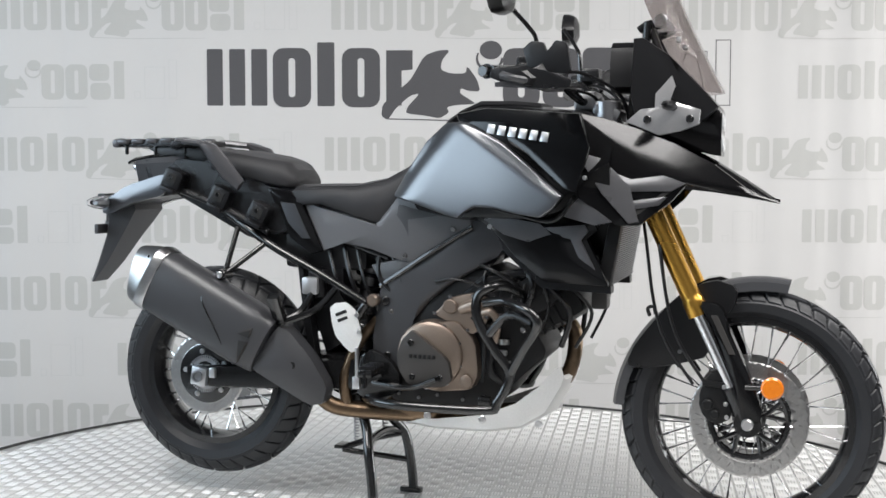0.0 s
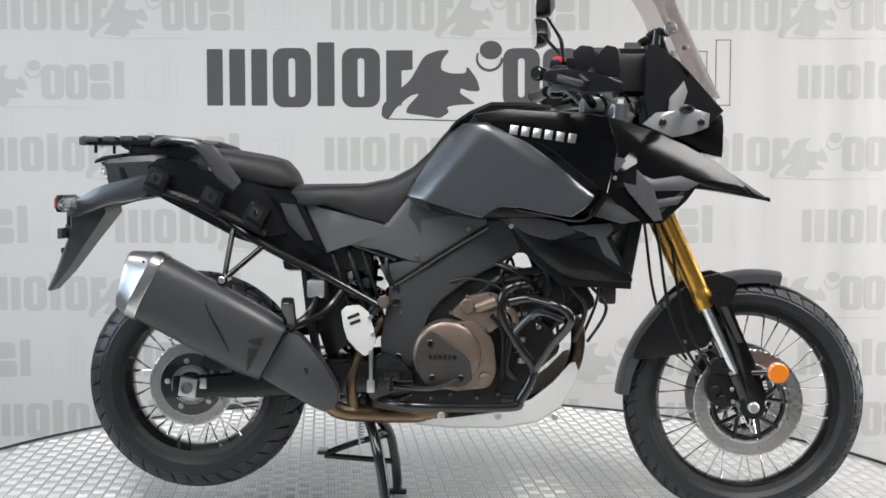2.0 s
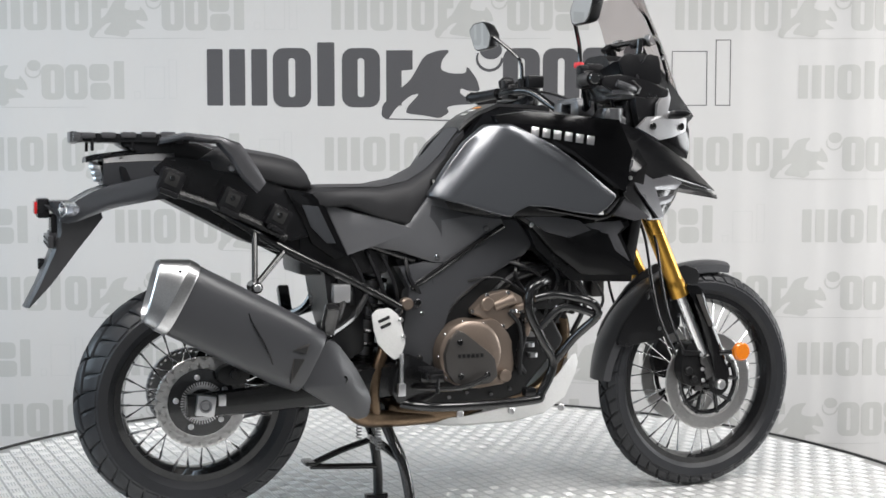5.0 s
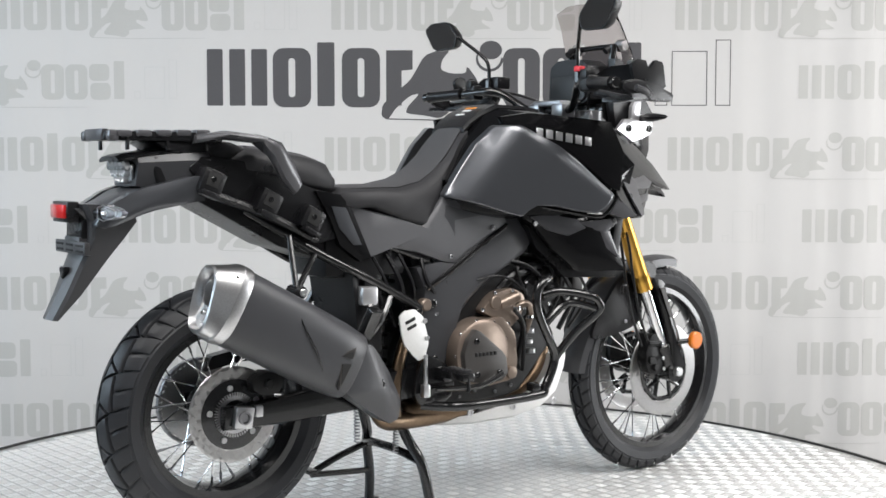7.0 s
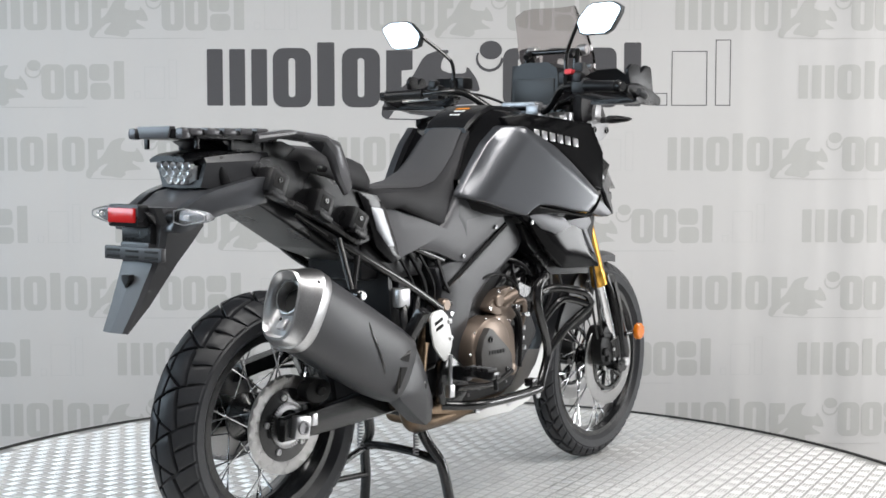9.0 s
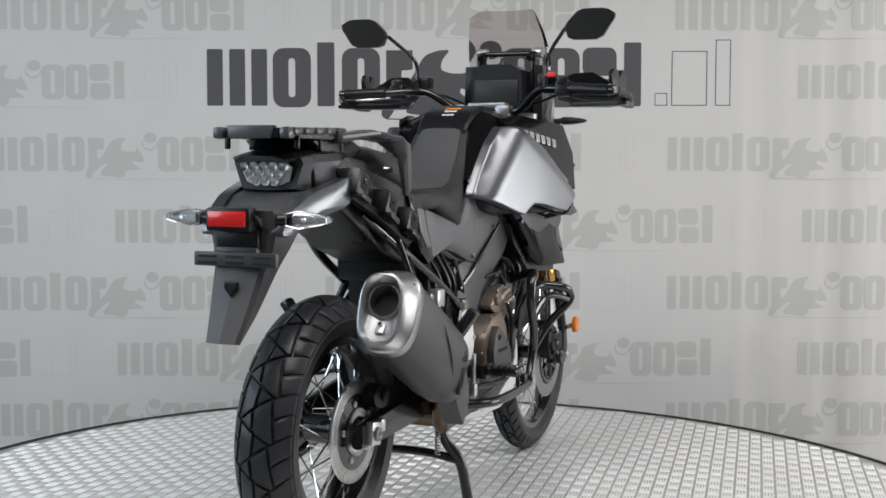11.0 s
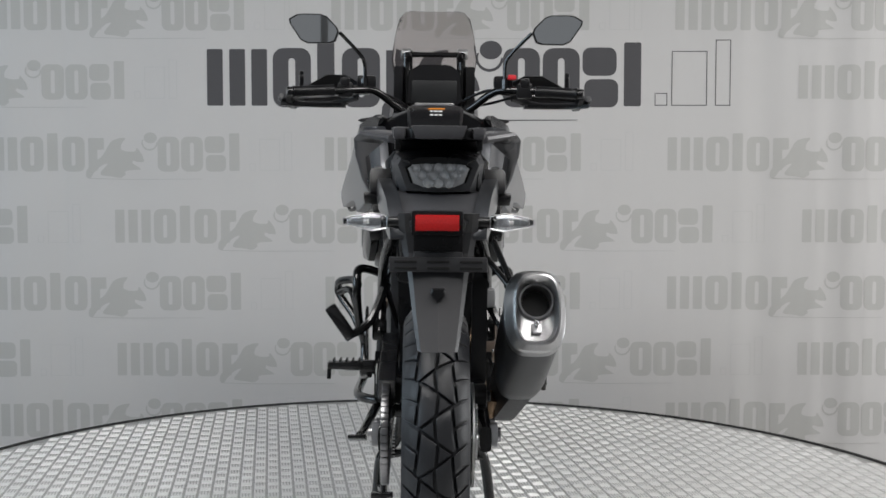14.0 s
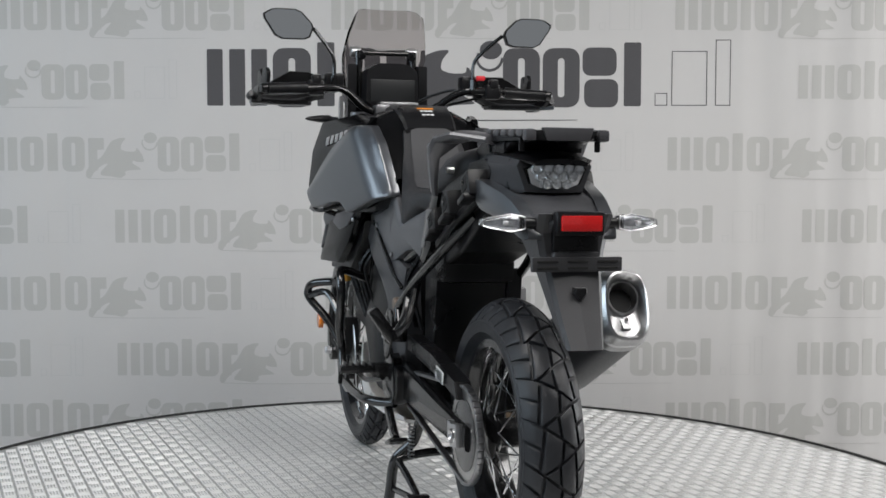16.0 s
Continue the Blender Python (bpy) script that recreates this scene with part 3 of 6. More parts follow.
def build_wheels():
    fw = spoked_wheel("front_wheel", FA, 0.3475, 0.092, 0.268, 0.062, 36, 0.045, 0.09, "black spoked front wheel", 24, 3)
    rw = spoked_wheel("rear_wheel", RA, 0.321, 0.148, 0.217, 0.105, 32, 0.062, 0.13, "black spoked rear wheel", 19, 7)
    for s in (-1, 1):
        d = part("brake_disc", perforated_disc((FA[0], s * 0.072, FA[2]), 0.112, 0.155, -0.0025, 0.0025, 3, 60), M_DISC, fw, "drilled steel brake disc")
        ring_ = add_tube(bmesh.new(), [Vector((FA[0] + 0.100 * math.cos(k * 0.19635), s * 0.072, FA[2] + 0.100 * math.sin(k * 0.19635))) for k in range(33)], 0.008, 6)
        part("disc_carrier", ring_, M_RIM, fw)
        for k in range(5):
            a = 2 * math.pi * k / 5 + 0.3
            for da in (-0.28, 0.28):
                part("carrier_arm", rod((FA[0] + 0.045 * math.cos(a), s * 0.072, FA[2] + 0.045 * math.sin(a)), (FA[0] + 0.11 * math.cos(a + da), s * 0.072, FA[2] + 0.11 * math.sin(a + da)), 0.007, 8), M_RIM, fw)
    part("brake_disc", perforated_disc((RA[0], -0.088, RA[2]), 0.087, 0.122, -0.0025, 0.0025, 2, 48), M_DISC, rw, "drilled steel rear brake disc")
    part("disc_carrier", lathe([(0.03, -0.096), (0.081, -0.093), (0.090, -0.0915), (0.090, -0.084), (0.03, -0.08)], RA, 40, closed=True), M_RIM, rw)
    ring = bmesh.new()
    for k in range(48):
        a = 2 * math.pi * k / 48
        b_ = box(0.010, 0.003, 0.0032, Matrix.Translation((RA[0] + 0.052 * math.cos(a), -0.098, RA[2] + 0.052 * math.sin(a))) @ pose(0, 0, 0, 0, -math.degrees(a), 0), 0)
        ring = joined(ring, b_)
    part("sensor_ring", joined(ring, lathe([(0.038, -0.099), (0.047, -0.099), (0.047, -0.095), (0.038, -0.095)], RA, 40, closed=True)), M_ALU, rw, "slotted silver sensor ring")
    for k in range(5):
        a = 2 * math.pi * k / 5 + 0.5
        bolt(rw, (RA[0] + 0.069 * math.cos(a), -0.094, RA[2] + 0.069 * math.sin(a)), 0.008, material=M_ALU)
    # sprocket and chain on the left
    teeth = []
    for k in range(45 * 2):
        a = math.pi * k / 45
        r = 0.112 if k % 2 else 0.104
        teeth.append((RA[0] + r * math.cos(a), RA[2] + r * math.sin(a)))
    part("sprocket", slab(teeth, 0.112, 0.118, 0), M_DISC, rw, "toothed steel sprocket")
    part("sprocket_carrier", lathe([(0, 0.122), (0.075, 0.122), (0.086, 0.1195), (0.086, 0.115), (0, 0.115)], RA, 40), M_RIM, rw)
    link = finish(joined(box(0.017, 0.018, 0.010, None, 0.004)), "chain_link", M_STEEL)
    sx, sz, sr = -0.13, 0.40, 0.042
    path = [Vector((RA[0] + 0.114 * math.cos(a), 0.115, RA[2] + 0.114 * math.sin(a))) for a in [math.pi / 2 + k * math.pi / 20 for k in range(21)]]
    path += [Vector((sx + sr * math.cos(a), 0.115, sz + sr * math.sin(a))) for a in [-math.pi / 2 + k * math.pi / 8 for k in range(9)]]
    path.append(path[0])
    chain, dist = None, 0.0
    total = sum((b - a).length for a, b in zip(path, path[1:]))
    n = int(total / 0.0165)
    for k in range(n):
        d = total * k / n
        for a, b in zip(path, path[1:]):
            if d <= (b - a).length:
                p = a + (b - a).normalized() * d
                ang = math.atan2(b.z - a.z, b.x - a.x)
                break
            d -= (b - a).length
        if chain is None:
            chain = part("chain", box(0.012, 0.018, 0.010, Matrix.Translation(p) @ pose(0, 0, 0, 0, -math.degrees(ang), 0), 0.003), M_ALU, BIKE, "steel drive chain")
        ob = new("link", link)
        ob.parent = chain
        ob.matrix_basis = Matrix.Translation(p) @ pose(0, 0, 0, 0, -math.degrees(ang), 0)


build_wheels()


def build_fork():
    for s in (-1, 1):
        y = s * 0.105
        p = lambda z, dx=0.0: (fork_x(z) + dx, y, z)
        leg = part("fork_tube", add_tube(bmesh.new(), [Vector(p(z)) for z in (0.63, 0.635, 0.665, 0.67, 0.68, 0.93)], 0.027, 24, [0.026, 0.029, 0.029, 0.026, 0.0265, 0.0265]), M_GOLD, BIKE, "gold anodised fork tube")
        part("seal_ring", add_tube(bmesh.new(), [Vector(p(0.625)), Vector(p(0.645))], 0.0295, 24), M_GOLD, leg)
        part("slider", rod(p(0.635), p(0.40), 0.0195, 20), M_CHROME, leg, "chromed fork slider")
        part("fork_foot", joined(rod(p(0.44), p(0.33), 0.029, 16), lathe([(0.0, -0.026), (0.036, -0.026), (0.036, 0.026), (0.0, 0.026)], (0.904, y, 0.347), 24)), M_FRAME, leg)
        guard = [(fork_x(0.66) + 0.012, 0.665), (fork_x(0.66) + 0.075, 0.655), (fork_x(0.60) + 0.065, 0.60), (fork_x(0.45) + 0.062, 0.45), (fork_x(0.37) + 0.055, 0.36), (fork_x(0.37) + 0.0, 0.34), (fork_x(0.44) + 0.008, 0.45), (fork_x(0.6) + 0.025, 0.60)]
        part("fork_guard", pillow(rounded(guard, 0.2), (0.135, 0, 0), 0.008, 0.05, s), M_GLOSS, leg, "gloss black fork guard")
        if s < 0:
            deco = [(fork_x(0.63) + 0.035, 0.63), (fork_x(0.63) + 0.052, 0.63), (fork_x(0.53) + 0.052, 0.53), (fork_x(0.53) + 0.036, 0.53)]
            part("decal", slab([(x, z) for x, z in deco], -0.1435, -0.1455, 0), M_COVER, leg)
        part("axle_nut", lathe([(0, s * 0.15), (0.012, s * 0.15), (0.0155, s * 0.146), (0.0155, s * 0.125), (0, s * 0.125)], FA, 6 if s > 0 else 20), M_ALU, leg, "silver axle end")
        part("reflector", lathe([(0, s * 0.166), (0.024, s * 0.166), (0.029, s * 0.162), (0.029, s * 0.15), (0, s * 0.15)], (0.965, 0, 0.449), 28), M_AMBER, leg, "round amber reflector")
        part("bracket", rod((fork_x(0.45) + 0.04, s * 0.14, 0.445), (0.965, s * 0.150, 0.449), 0.008), M_FRAME, leg)
        cal = [(0.795, 0.47), (0.83, 0.48), (0.855, 0.43), (0.868, 0.36), (0.83, 0.335), (0.79, 0.35), (0.772, 0.40)]
        part("brake_caliper", joined(slab(rounded(cal), s * 0.05, s * 0.115, 0.006), slab([(0.785, 0.455), (0.845, 0.45), (0.845, 0.435), (0.785, 0.44)], s * 0.10, s * 0.122, 0.003), rod((0.80, s * 0.1, 0.39), (0.80, s * 0.126, 0.39), 0.014), rod((0.82, s * 0.1, 0.365), (0.82, s * 0.126, 0.365), 0.012)), M_ENGINE, leg, "black brake caliper")
        for z_ in (0.36, 0.395, 0.44):
            bolt(leg, (0.85 - 0.1 * (z_ - 0.36), s * 0.124, z_), 0.006, side=s, material=M_ALU)
    # hoses on the right
    for s, dx in ((-1, 0.0), (-1, 0.035), (1, 0.0)):
        part("brake_hose", tube([(0.60 + dx, s * 0.05, 0.95), (0.63 + dx, s * 0.12, 0.82), (0.655 + dx, s * 0.135, 0.66), (0.69 + dx, s * 0.13, 0.55), (0.76 + dx, s * 0.11, 0.44)], 0.0045, 8), M_PLASTIC, BIKE)
    part("hose_clip", tube([(0.645, -0.13, 0.62), (0.64, -0.135, 0.64), (0.655, -0.135, 0.645), (0.66, -0.13, 0.625)], 0.005, 8), M_PLASTIC, BIKE)
    for z in (0.935, 1.16):
        x = fork_x(z)
        part("fork_clamp", joined(box(0.075, 0.27, 0.04, pose(x + 0.0, 0, z, 0, 25, 0), 0.012), rod((x, 0.105, z - 0.03), (x + 0.0, 0.105, z + 0.03), 0.036, 20), rod((x, -0.105, z - 0.03), (x, -0.105, z + 0.03), 0.036, 20)), M_STEEL, BIKE, "grey lower fork clamp" if z < 1 else "grey upper fork clamp")
        for s in (-1, 1) if z > 1 else ():
            part("fork_tube", rod((fork_x(0.93), s * 0.105, 0.93), (fork_x(1.17), s * 0.105, 1.17), 0.026, 20), M_FRAME, BIKE)
        if z > 1:
            break
    # mudguard over the front wheel
    secs = []
    for k in range(22):
        a = radians(178 - k * 103 / 21)
        r = 0.358 + 0.006 * max(0, (5 - k) / 5) + 0.018 * max(0, (k - 13) / 8)
        hw = 0.062 * (1 - 0.35 * max(0, (k - 12) / 9)) * (1 - 0.25 * max(0, (4 - k) / 4))
        c, sn = math.cos(a), math.sin(a)
        ring = []
        for rr, y in ((-0.028, -1), (-0.004, -0.93), (0.005, -0.5), (0.009, 0), (0.005, 0.5), (-0.004, 0.93), (-0.028, 1), (-0.026, 0.93), (-0.009, 0.85), (0.0, 0.45), (0.004, 0), (0.0, -0.45), (-0.009, -0.85), (-0.026, -0.93)):
            ring.append((FA[0] + (r + rr) * c, y * hw, FA[2] + (r + rr) * sn))
        secs.append(ring)
    f = part("front_mudguard", loft(secs), M_PLASTIC2, BIKE, "satin dark grey front mudguard")
    for s in (-1, 1):
        arm = [(0.60, 0.54), (0.70, 0.665), (0.80, 0.72), (0.87, 0.70), (0.86, 0.64), (0.80, 0.60), (0.80, 0.51), (0.72, 0.485), (0.61, 0.465), (0.572, 0.475)]
        part("side_panel", pillow(rounded(arm, 0.2), (0.068, 0, 0), 0.006, 0.014, s), M_PLASTIC, f)
        for p in ((0.76, 0.61), (0.79, 0.56), (0.72, 0.52)):
            bolt(f, (p[0], s * 0.074, p[1]), 0.006, side=s)


build_fork()


def build_rear():
    # swing arm
    for s in (-1, 1):
        y = s * 0.118
        secs = []
        for x, z, h, w in ((-0.12, 0.42, 0.05, 0.045), (-0.3, 0.405, 0.045, 0.04), (-0.5, 0.388, 0.038, 0.034), (-0.62, 0.38, 0.034, 0.03), (-0.735, 0.377, 0.03, 0.028)):
            secs.append([(x, y + w / 2 * math.copysign(min(1, abs(math.cos(q)) * 1.3), math.cos(q)), z + h * math.copysign(min(1, abs(math.sin(q)) * 1.2), math.sin(q))) for q in [k * math.pi / 6 + 0.26 for k in range(12)]])
        sw = part("swing_arm", loft(secs), M_FRAME, BIKE, "black swing arm")
        part("axle_block", joined(box(0.05, 0.02, 0.055, pose(RA[0] + 0.002, s * 0.138, RA[2], 0, 8, 0), 0.004), box(0.02, 0.014, 0.03, pose(RA[0] + 0.045, s * 0.138, RA[2] + 0.012), 0.003)), M_ALU, sw, "silver axle adjuster block")
        part("axle_end", lathe([(0, s * 0.15), (0.010, s * 0.15), (0.013, s * 0.155), (0.017, s * 0.155), (0.017, s * 0.145), (0, s * 0.145)], RA, 20), M_STEEL if s < 0 else M_ALU, sw)
    part("swing_arm_bridge", box(0.12, 0.22, 0.09, pose(-0.27, 0, 0.42), 0.02), M_FRAME, BIKE)
    part("brake_caliper", joined(slab(rounded([(-0.66, 0.47), (-0.60, 0.49), (-0.56, 0.46), (-0.585, 0.42), (-0.65, 0.43)]), -0.07, -0.125, 0.006), rod((-0.61, -0.12, 0.455), (-0.61, -0.135, 0.455), 0.013)), M_ENGINE, BIKE, "black rear brake caliper")
    # chain guard and sticker on the left
    cg = [(-0.60, 0.475), (-0.68, 0.46), (-0.66, 0.50), (-0.46, 0.535), (-0.22, 0.555), (-0.22, 0.515), (-0.45, 0.495)]
    g = part("chain_guard", pillow(cg, (0.135, 0, 0), 0.004, 0.04, 1), M_PLASTIC, BIKE)
    part("warning_label", box(0.065, 0.002, 0.03, pose(-0.56, 0.1425, 0.5, 0, -8, 0), 0), M_WHITE, g, "white printed label with unreadable bars")
    for k in range(4):
        part("print_bar", box(0.05, 0.002, 0.0035, pose(-0.56, 0.144, 0.5095 - k * 0.0065, 0, -8, 0), 0), M_PLASTIC, g)
    part("inner_mudguard", slab([(-0.40, 0.95), (-0.25, 0.95), (-0.24, 0.50), (-0.30, 0.46), (-0.345, 0.60), (-0.37, 0.74)], -0.095, 0.095, 0.01), M_PLASTIC, BIKE)
    part("splash_plate", slab(rounded([(-0.372, 0.74), (-0.36, 0.745), (-0.335, 0.60), (-0.31, 0.44), (-0.325, 0.43), (-0.35, 0.56)], 0.1), -0.138, -0.098, 0.003), M_PLASTIC, BIKE)
    # shock absorber and linkage, dark clutter between frame and wheel
    part("shock_absorber", rod((-0.19, 0, 0.74), (-0.22, 0, 0.44), 0.03, 18), M_STEEL, BIKE)
    spring = [(-0.19 - 0.03 * u + 0.042 * math.cos(u * 44), 0.042 * math.sin(u * 44), 0.72 - 0.26 * u) for u in [k / 90 for k in range(91)]]
    part("shock_spring", tube(spring, 0.0065, 8, 1), M_FRAME, BIKE)


build_rear()


def build_muffler():
    axis0, axis1 = Vector((-0.775, -0.222, 0.675)), Vector((-0.43, -0.215, 0.495))
    d = (axis1 - axis0).normalized()
    up = Vector((-d.z, 0, d.x))
    sidev = Vector((0, 1, 0))

    def ring(t, hu, hs, n=28, tilt=0.0, low=0.0):
        c = axis0 + d * t - up * low
        out = []
        for k in range(n):
            q = 2 * math.pi * k / n
            ca, sa = math.cos(q), math.sin(q)
            ru = hu * math.copysign(abs(ca) ** 0.75, ca)
            rs = hs * math.copysign(abs(sa) ** 0.62, sa)
            out.append(c + up * ru + sidev * rs + d * (tilt * ru))
        return out
    L = (axis1 - axis0).length
    m = part("muffler", loft([ring(0.0, 0.094, 0.064), ring(0.02, 0.096, 0.066), ring(L * 0.5, 0.096, 0.066), ring(L * 0.82, 0.094, 0.066), ring(L * 0.98, 0.088, 0.06), ring(L, 0.084, 0.056)]), M_PLASTIC2, BIKE, "large satin black muffler")
    # silver end cap with a dark outlet
    cap = bmesh.new()
    rings = [ring(0.012, 0.0975, 0.0675), ring(0.008, 0.0995, 0.0695), ring(-0.018, 0.0995, 0.0695), ring(-0.022, 0.096, 0.067), ring(-0.052, 0.085, 0.060, tilt=-0.16, low=0.010), ring(-0.066, 0.079, 0.053, tilt=-0.22, low=0.013),
             ring(-0.069, 0.074, 0.048, tilt=-0.22, low=0.013), ring(-0.064, 0.070, 0.045, tilt=-0.22, low=0.013), ring(-0.052, 0.064, 0.041, tilt=-0.22, low=0.013)]
    hole_c = axis0 - d * 0.040 + up * 0.012

    def hole(r, depth):
        return [hole_c + d * depth + (up * math.cos(2 * math.pi * k / 28) * r + sidev * math.sin(2 * math.pi * k / 28) * r) - d * (0.22 * (0.022 + r * math.cos(2 * math.pi * k / 28)) if depth < 0.01 else 0) for k in range(28)]
    rings += [hole(0.041, 0.0), hole(0.039, -0.008), hole(0.035, -0.008), hole(0.0325, 0.004), hole(0.031, 0.02)]
    bridge(cap, [[cap.verts.new(p) for p in r] for r in rings], caps=False)
    c = part("end_cap", cap, M_CAP, m, "polished silver muffler end cap", 28)
    # solid plug whose colour carries the darkness inside the pipe
    bm = bmesh.new()
    bridge(bm, [[bm.verts.new(p) for p in hole(0.0315, 0.012)], [bm.verts.new(p) for p in hole(0.03, 0.09)]])
    part("outlet", bm, M_HOLE, c, "dark exhaust outlet")
    pl = axis0 - d * 0.040 - up * 0.050
    tab = part("outlet_tab", box(0.010, 0.022, 0.026, Matrix.Translation(pl) @ pose(0, 0, 0, 0, 40, 0), 0.004), M_SILVER, c, "small pale bolted tab")
    part("rivet", rod(pl + up * 0.008, pl + up * 0.008 - d * 0.012, 0.005, 10), M_CHROME, tab)
    for s_ in (-1, 1):
        pr = axis0 - d * 0.020 + up * 0.060 + sidev * s_ * 0.052
        part("cap_screw", rod(pr, pr - d * 0.016, 0.006, 8), M_FRAME, c)
    # raised ridge line and vents on the outer face
    pts = [axis0 + d * (L * u) + up * v + sidev * -(0.0685 * math.sqrt(max(0.05, 1 - (v / 0.1) ** 2))) for u, v in ((0.42, 0.085), (0.44, 0.04), (0.62, -0.01), (0.74, -0.05), (0.76, -0.085))]
    part("seam", tube(pts, 0.0022, 6), M_FRAME, m)
    # triangular cut-outs in a raised frame near the front of the can
    for tri_ in ([(-0.492, 0.535), (-0.452, 0.545), (-0.458, 0.525)], [(-0.488, 0.515), (-0.462, 0.512), (-0.492, 0.462)]):
        big = [(x + (x + 0.474) * 0.3, z + (z - 0.518) * 0.25) for x, z in tri_]
        fr = part("vent_frame", slab(big, -0.268, -0.2815, 0.003), M_COVER, m)
        # solid black piece: the cut-out's inner darkness is its colour
        part("vent", slab(tri_, -0.27, -0.2835, 0.0), M_HOLE, m)
    shield = [(-0.392, 0.555), (-0.36, 0.545), (-0.30, 0.47), (-0.252, 0.385), (-0.262, 0.335), (-0.30, 0.328), (-0.445, 0.420), (-0.462, 0.435)]
    sh = part("heat_shield", pillow(rounded(shield, 0.15), (0.135, -0.26, 0.0), 0.02, 0.055, -1), M_PLASTIC2, BIKE, "satin black exhaust heat shield")
    bolt(sh, (-0.345, -0.238, 0.445), 0.013, material=M_FRAME)
    part("exhaust_pipe", tube([(-0.32, -0.16, 0.40), (-0.27, -0.14, 0.325), (-0.17, -0.11, 0.305), (0.0, -0.09, 0.305), (0.12, -0.06, 0.32)], 0.024, 16), M_PIPE, BIKE, "heat-tinted exhaust pipe")
    part("collector", joined(box(0.24, 0.16, 0.07, pose(-0.06, -0.04, 0.32), 0.03, 4)), M_PIPE, BIKE, "heat-tinted exhaust collector box")
    part("exhaust_pipe", tube([(-0.215, -0.12, 0.30), (-0.225, -0.13, 0.40), (-0.19, -0.11, 0.50), (-0.13, -0.08, 0.58)], 0.017, 14), M_PIPE, BIKE, "heat-tinted rear header pipe")
    part("exhaust_pipe", tube([(0.36, 0.0, 0.60), (0.42, 0.0, 0.55), (0.40, -0.02, 0.42), (0.28, -0.04, 0.33), (0.08, -0.05, 0.32)], 0.021, 14), M_PIPE, BIKE, "heat-tinted front header pipe")
    # hanger
    hook = Vector((-0.573, -0.2, 0.694))
    part("muffler_hanger", joined(rod((-0.56, -0.14, 0.83), hook, 0.008), rod((-0.48, -0.13, 0.78), hook, 0.008), rod(hook + Vector((0, -0.03, 0)), hook + Vector((0, 0.03, 0)), 0.016)), M_FRAME, BIKE, "black tubular muffler hanger")
    bolt(BIKE, (hook.x, -0.232, hook.z), 0.010, material=M_ALU)


build_muffler()


def build_tail():
    # under-tail tray
    tray = [(-0.36, 0.95), (-0.5, 0.955), (-0.72, 1.02), (-0.90, 1.028), (-0.905, 1.01), (-0.89, 0.955), (-0.80, 0.925), (-0.56, 0.80), (-0.36, 0.74), (-0.28, 0.76), (-0.27, 0.92)]
    t = part("tail_tray", slab(tray, -0.09, 0.09, 0.015, 3), M_PLASTIC, BIKE, "black plastic under-seat tail")
    # rear mudguard: folds down behind the lamp to a plate holder
    secs = []
    for x, z, hw, dx, dz in ((-0.78, 0.965, 0.115, 0.0, -0.045), (-0.88, 0.958, 0.12, 0.01, -0.05), (-0.95, 0.945, 0.112, 0.02, -0.05), (-1.0, 0.918, 0.09, 0.03, -0.04), (-1.045, 0.900, 0.068, 0.035, -0.03), (-1.085, 0.912, 0.054, 0.03, -0.035)):
        secs.append([(x + dx, -hw, z + dz), (x + dx * 0.2, -hw, z - 0.012), (x, -hw * 0.6, z), (x, hw * 0.6, z), (x + dx * 0.2, hw, z - 0.012), (x + dx, hw, z + dz)])
    m = part("rear_mudguard", loft(secs), M_PLASTIC2, BIKE, "satin black rear mudguard")
    secs = []
    for x, z, hw, depth in ((-1.070, 0.912, 0.082, 0.12), (-1.050, 0.872, 0.080, 0.11), (-1.050, 0.83, 0.072, 0.08), (-1.062, 0.79, 0.062, 0.062), (-1.100, 0.70, 0.050, 0.035), (-1.130, 0.640, 0.040, 0.012)):
        secs.append([(x + depth, -hw, z - 0.002), (x + 0.010, -hw, z), (x + 0.001, -hw * 0.84, z), (x - 0.005, 0.0, z), (x + 0.001, hw * 0.84, z), (x + 0.010, hw, z), (x + depth, hw, z - 0.002)])
    flap = part("mudguard_flap", loft(secs), M_TAIL, m, "satin grey tapered mudguard flap", 12)
    part("flap_core", box(0.02, 0.10, 0.05, pose(-1.055, 0, 0.853), 0.004), M_PLASTIC, flap)
    part("plug", loft([[(-1.0865 + dx, y * k, 0.752 + z * k) for y, z in ((-0.013, 0.011), (0.013, 0.011), (0.015, 0.0), (0.0, -0.018), (-0.015, 0.0))] for dx, k in ((0.006, 1.0), (-0.006, 1.0), (-0.009, 0.8))]), M_PLASTIC, flap, "small black pointed plug")
    for s in (-1, 1):
        flank = [(-0.955, 0.945), (-0.80, 0.985), (-0.78, 0.955), (-0.82, 0.915), (-0.92, 0.895), (-1.02, 0.855), (-1.05, 0.86), (-1.03, 0.90)]
        part("mudguard_flank", pillow(rounded(flank, 0.15), (0.255, 0.15, 0.0), 0.006, 0.03, s), M_SATIN, m, "satin metallic mudguard flank")
    holder = part("plate_holder", joined(box(0.014, 0.198, 0.030, pose(-1.068, 0.0, 0.809), 0.003), box(0.05, 0.10, 0.03, pose(-1.045, 0, 0.82), 0.006)), M_TAIL, m, "black number plate bracket")
    for y in (-0.066, 0.0, 0.066):
        for dz in (-0.007, 0.006):
            # uncut slots, drawn as bars coloured like the dark inside
            part("slot", box(0.004, 0.045, 0.005, pose(-1.0745, y, 0.809 + dz), 0.001), M_HOLE, holder)
    part("reflector", box(0.012, 0.088, 0.032, pose(-1.098, 0.003, 0.894), 0.003), M_RED, m, "red rectangular reflector")
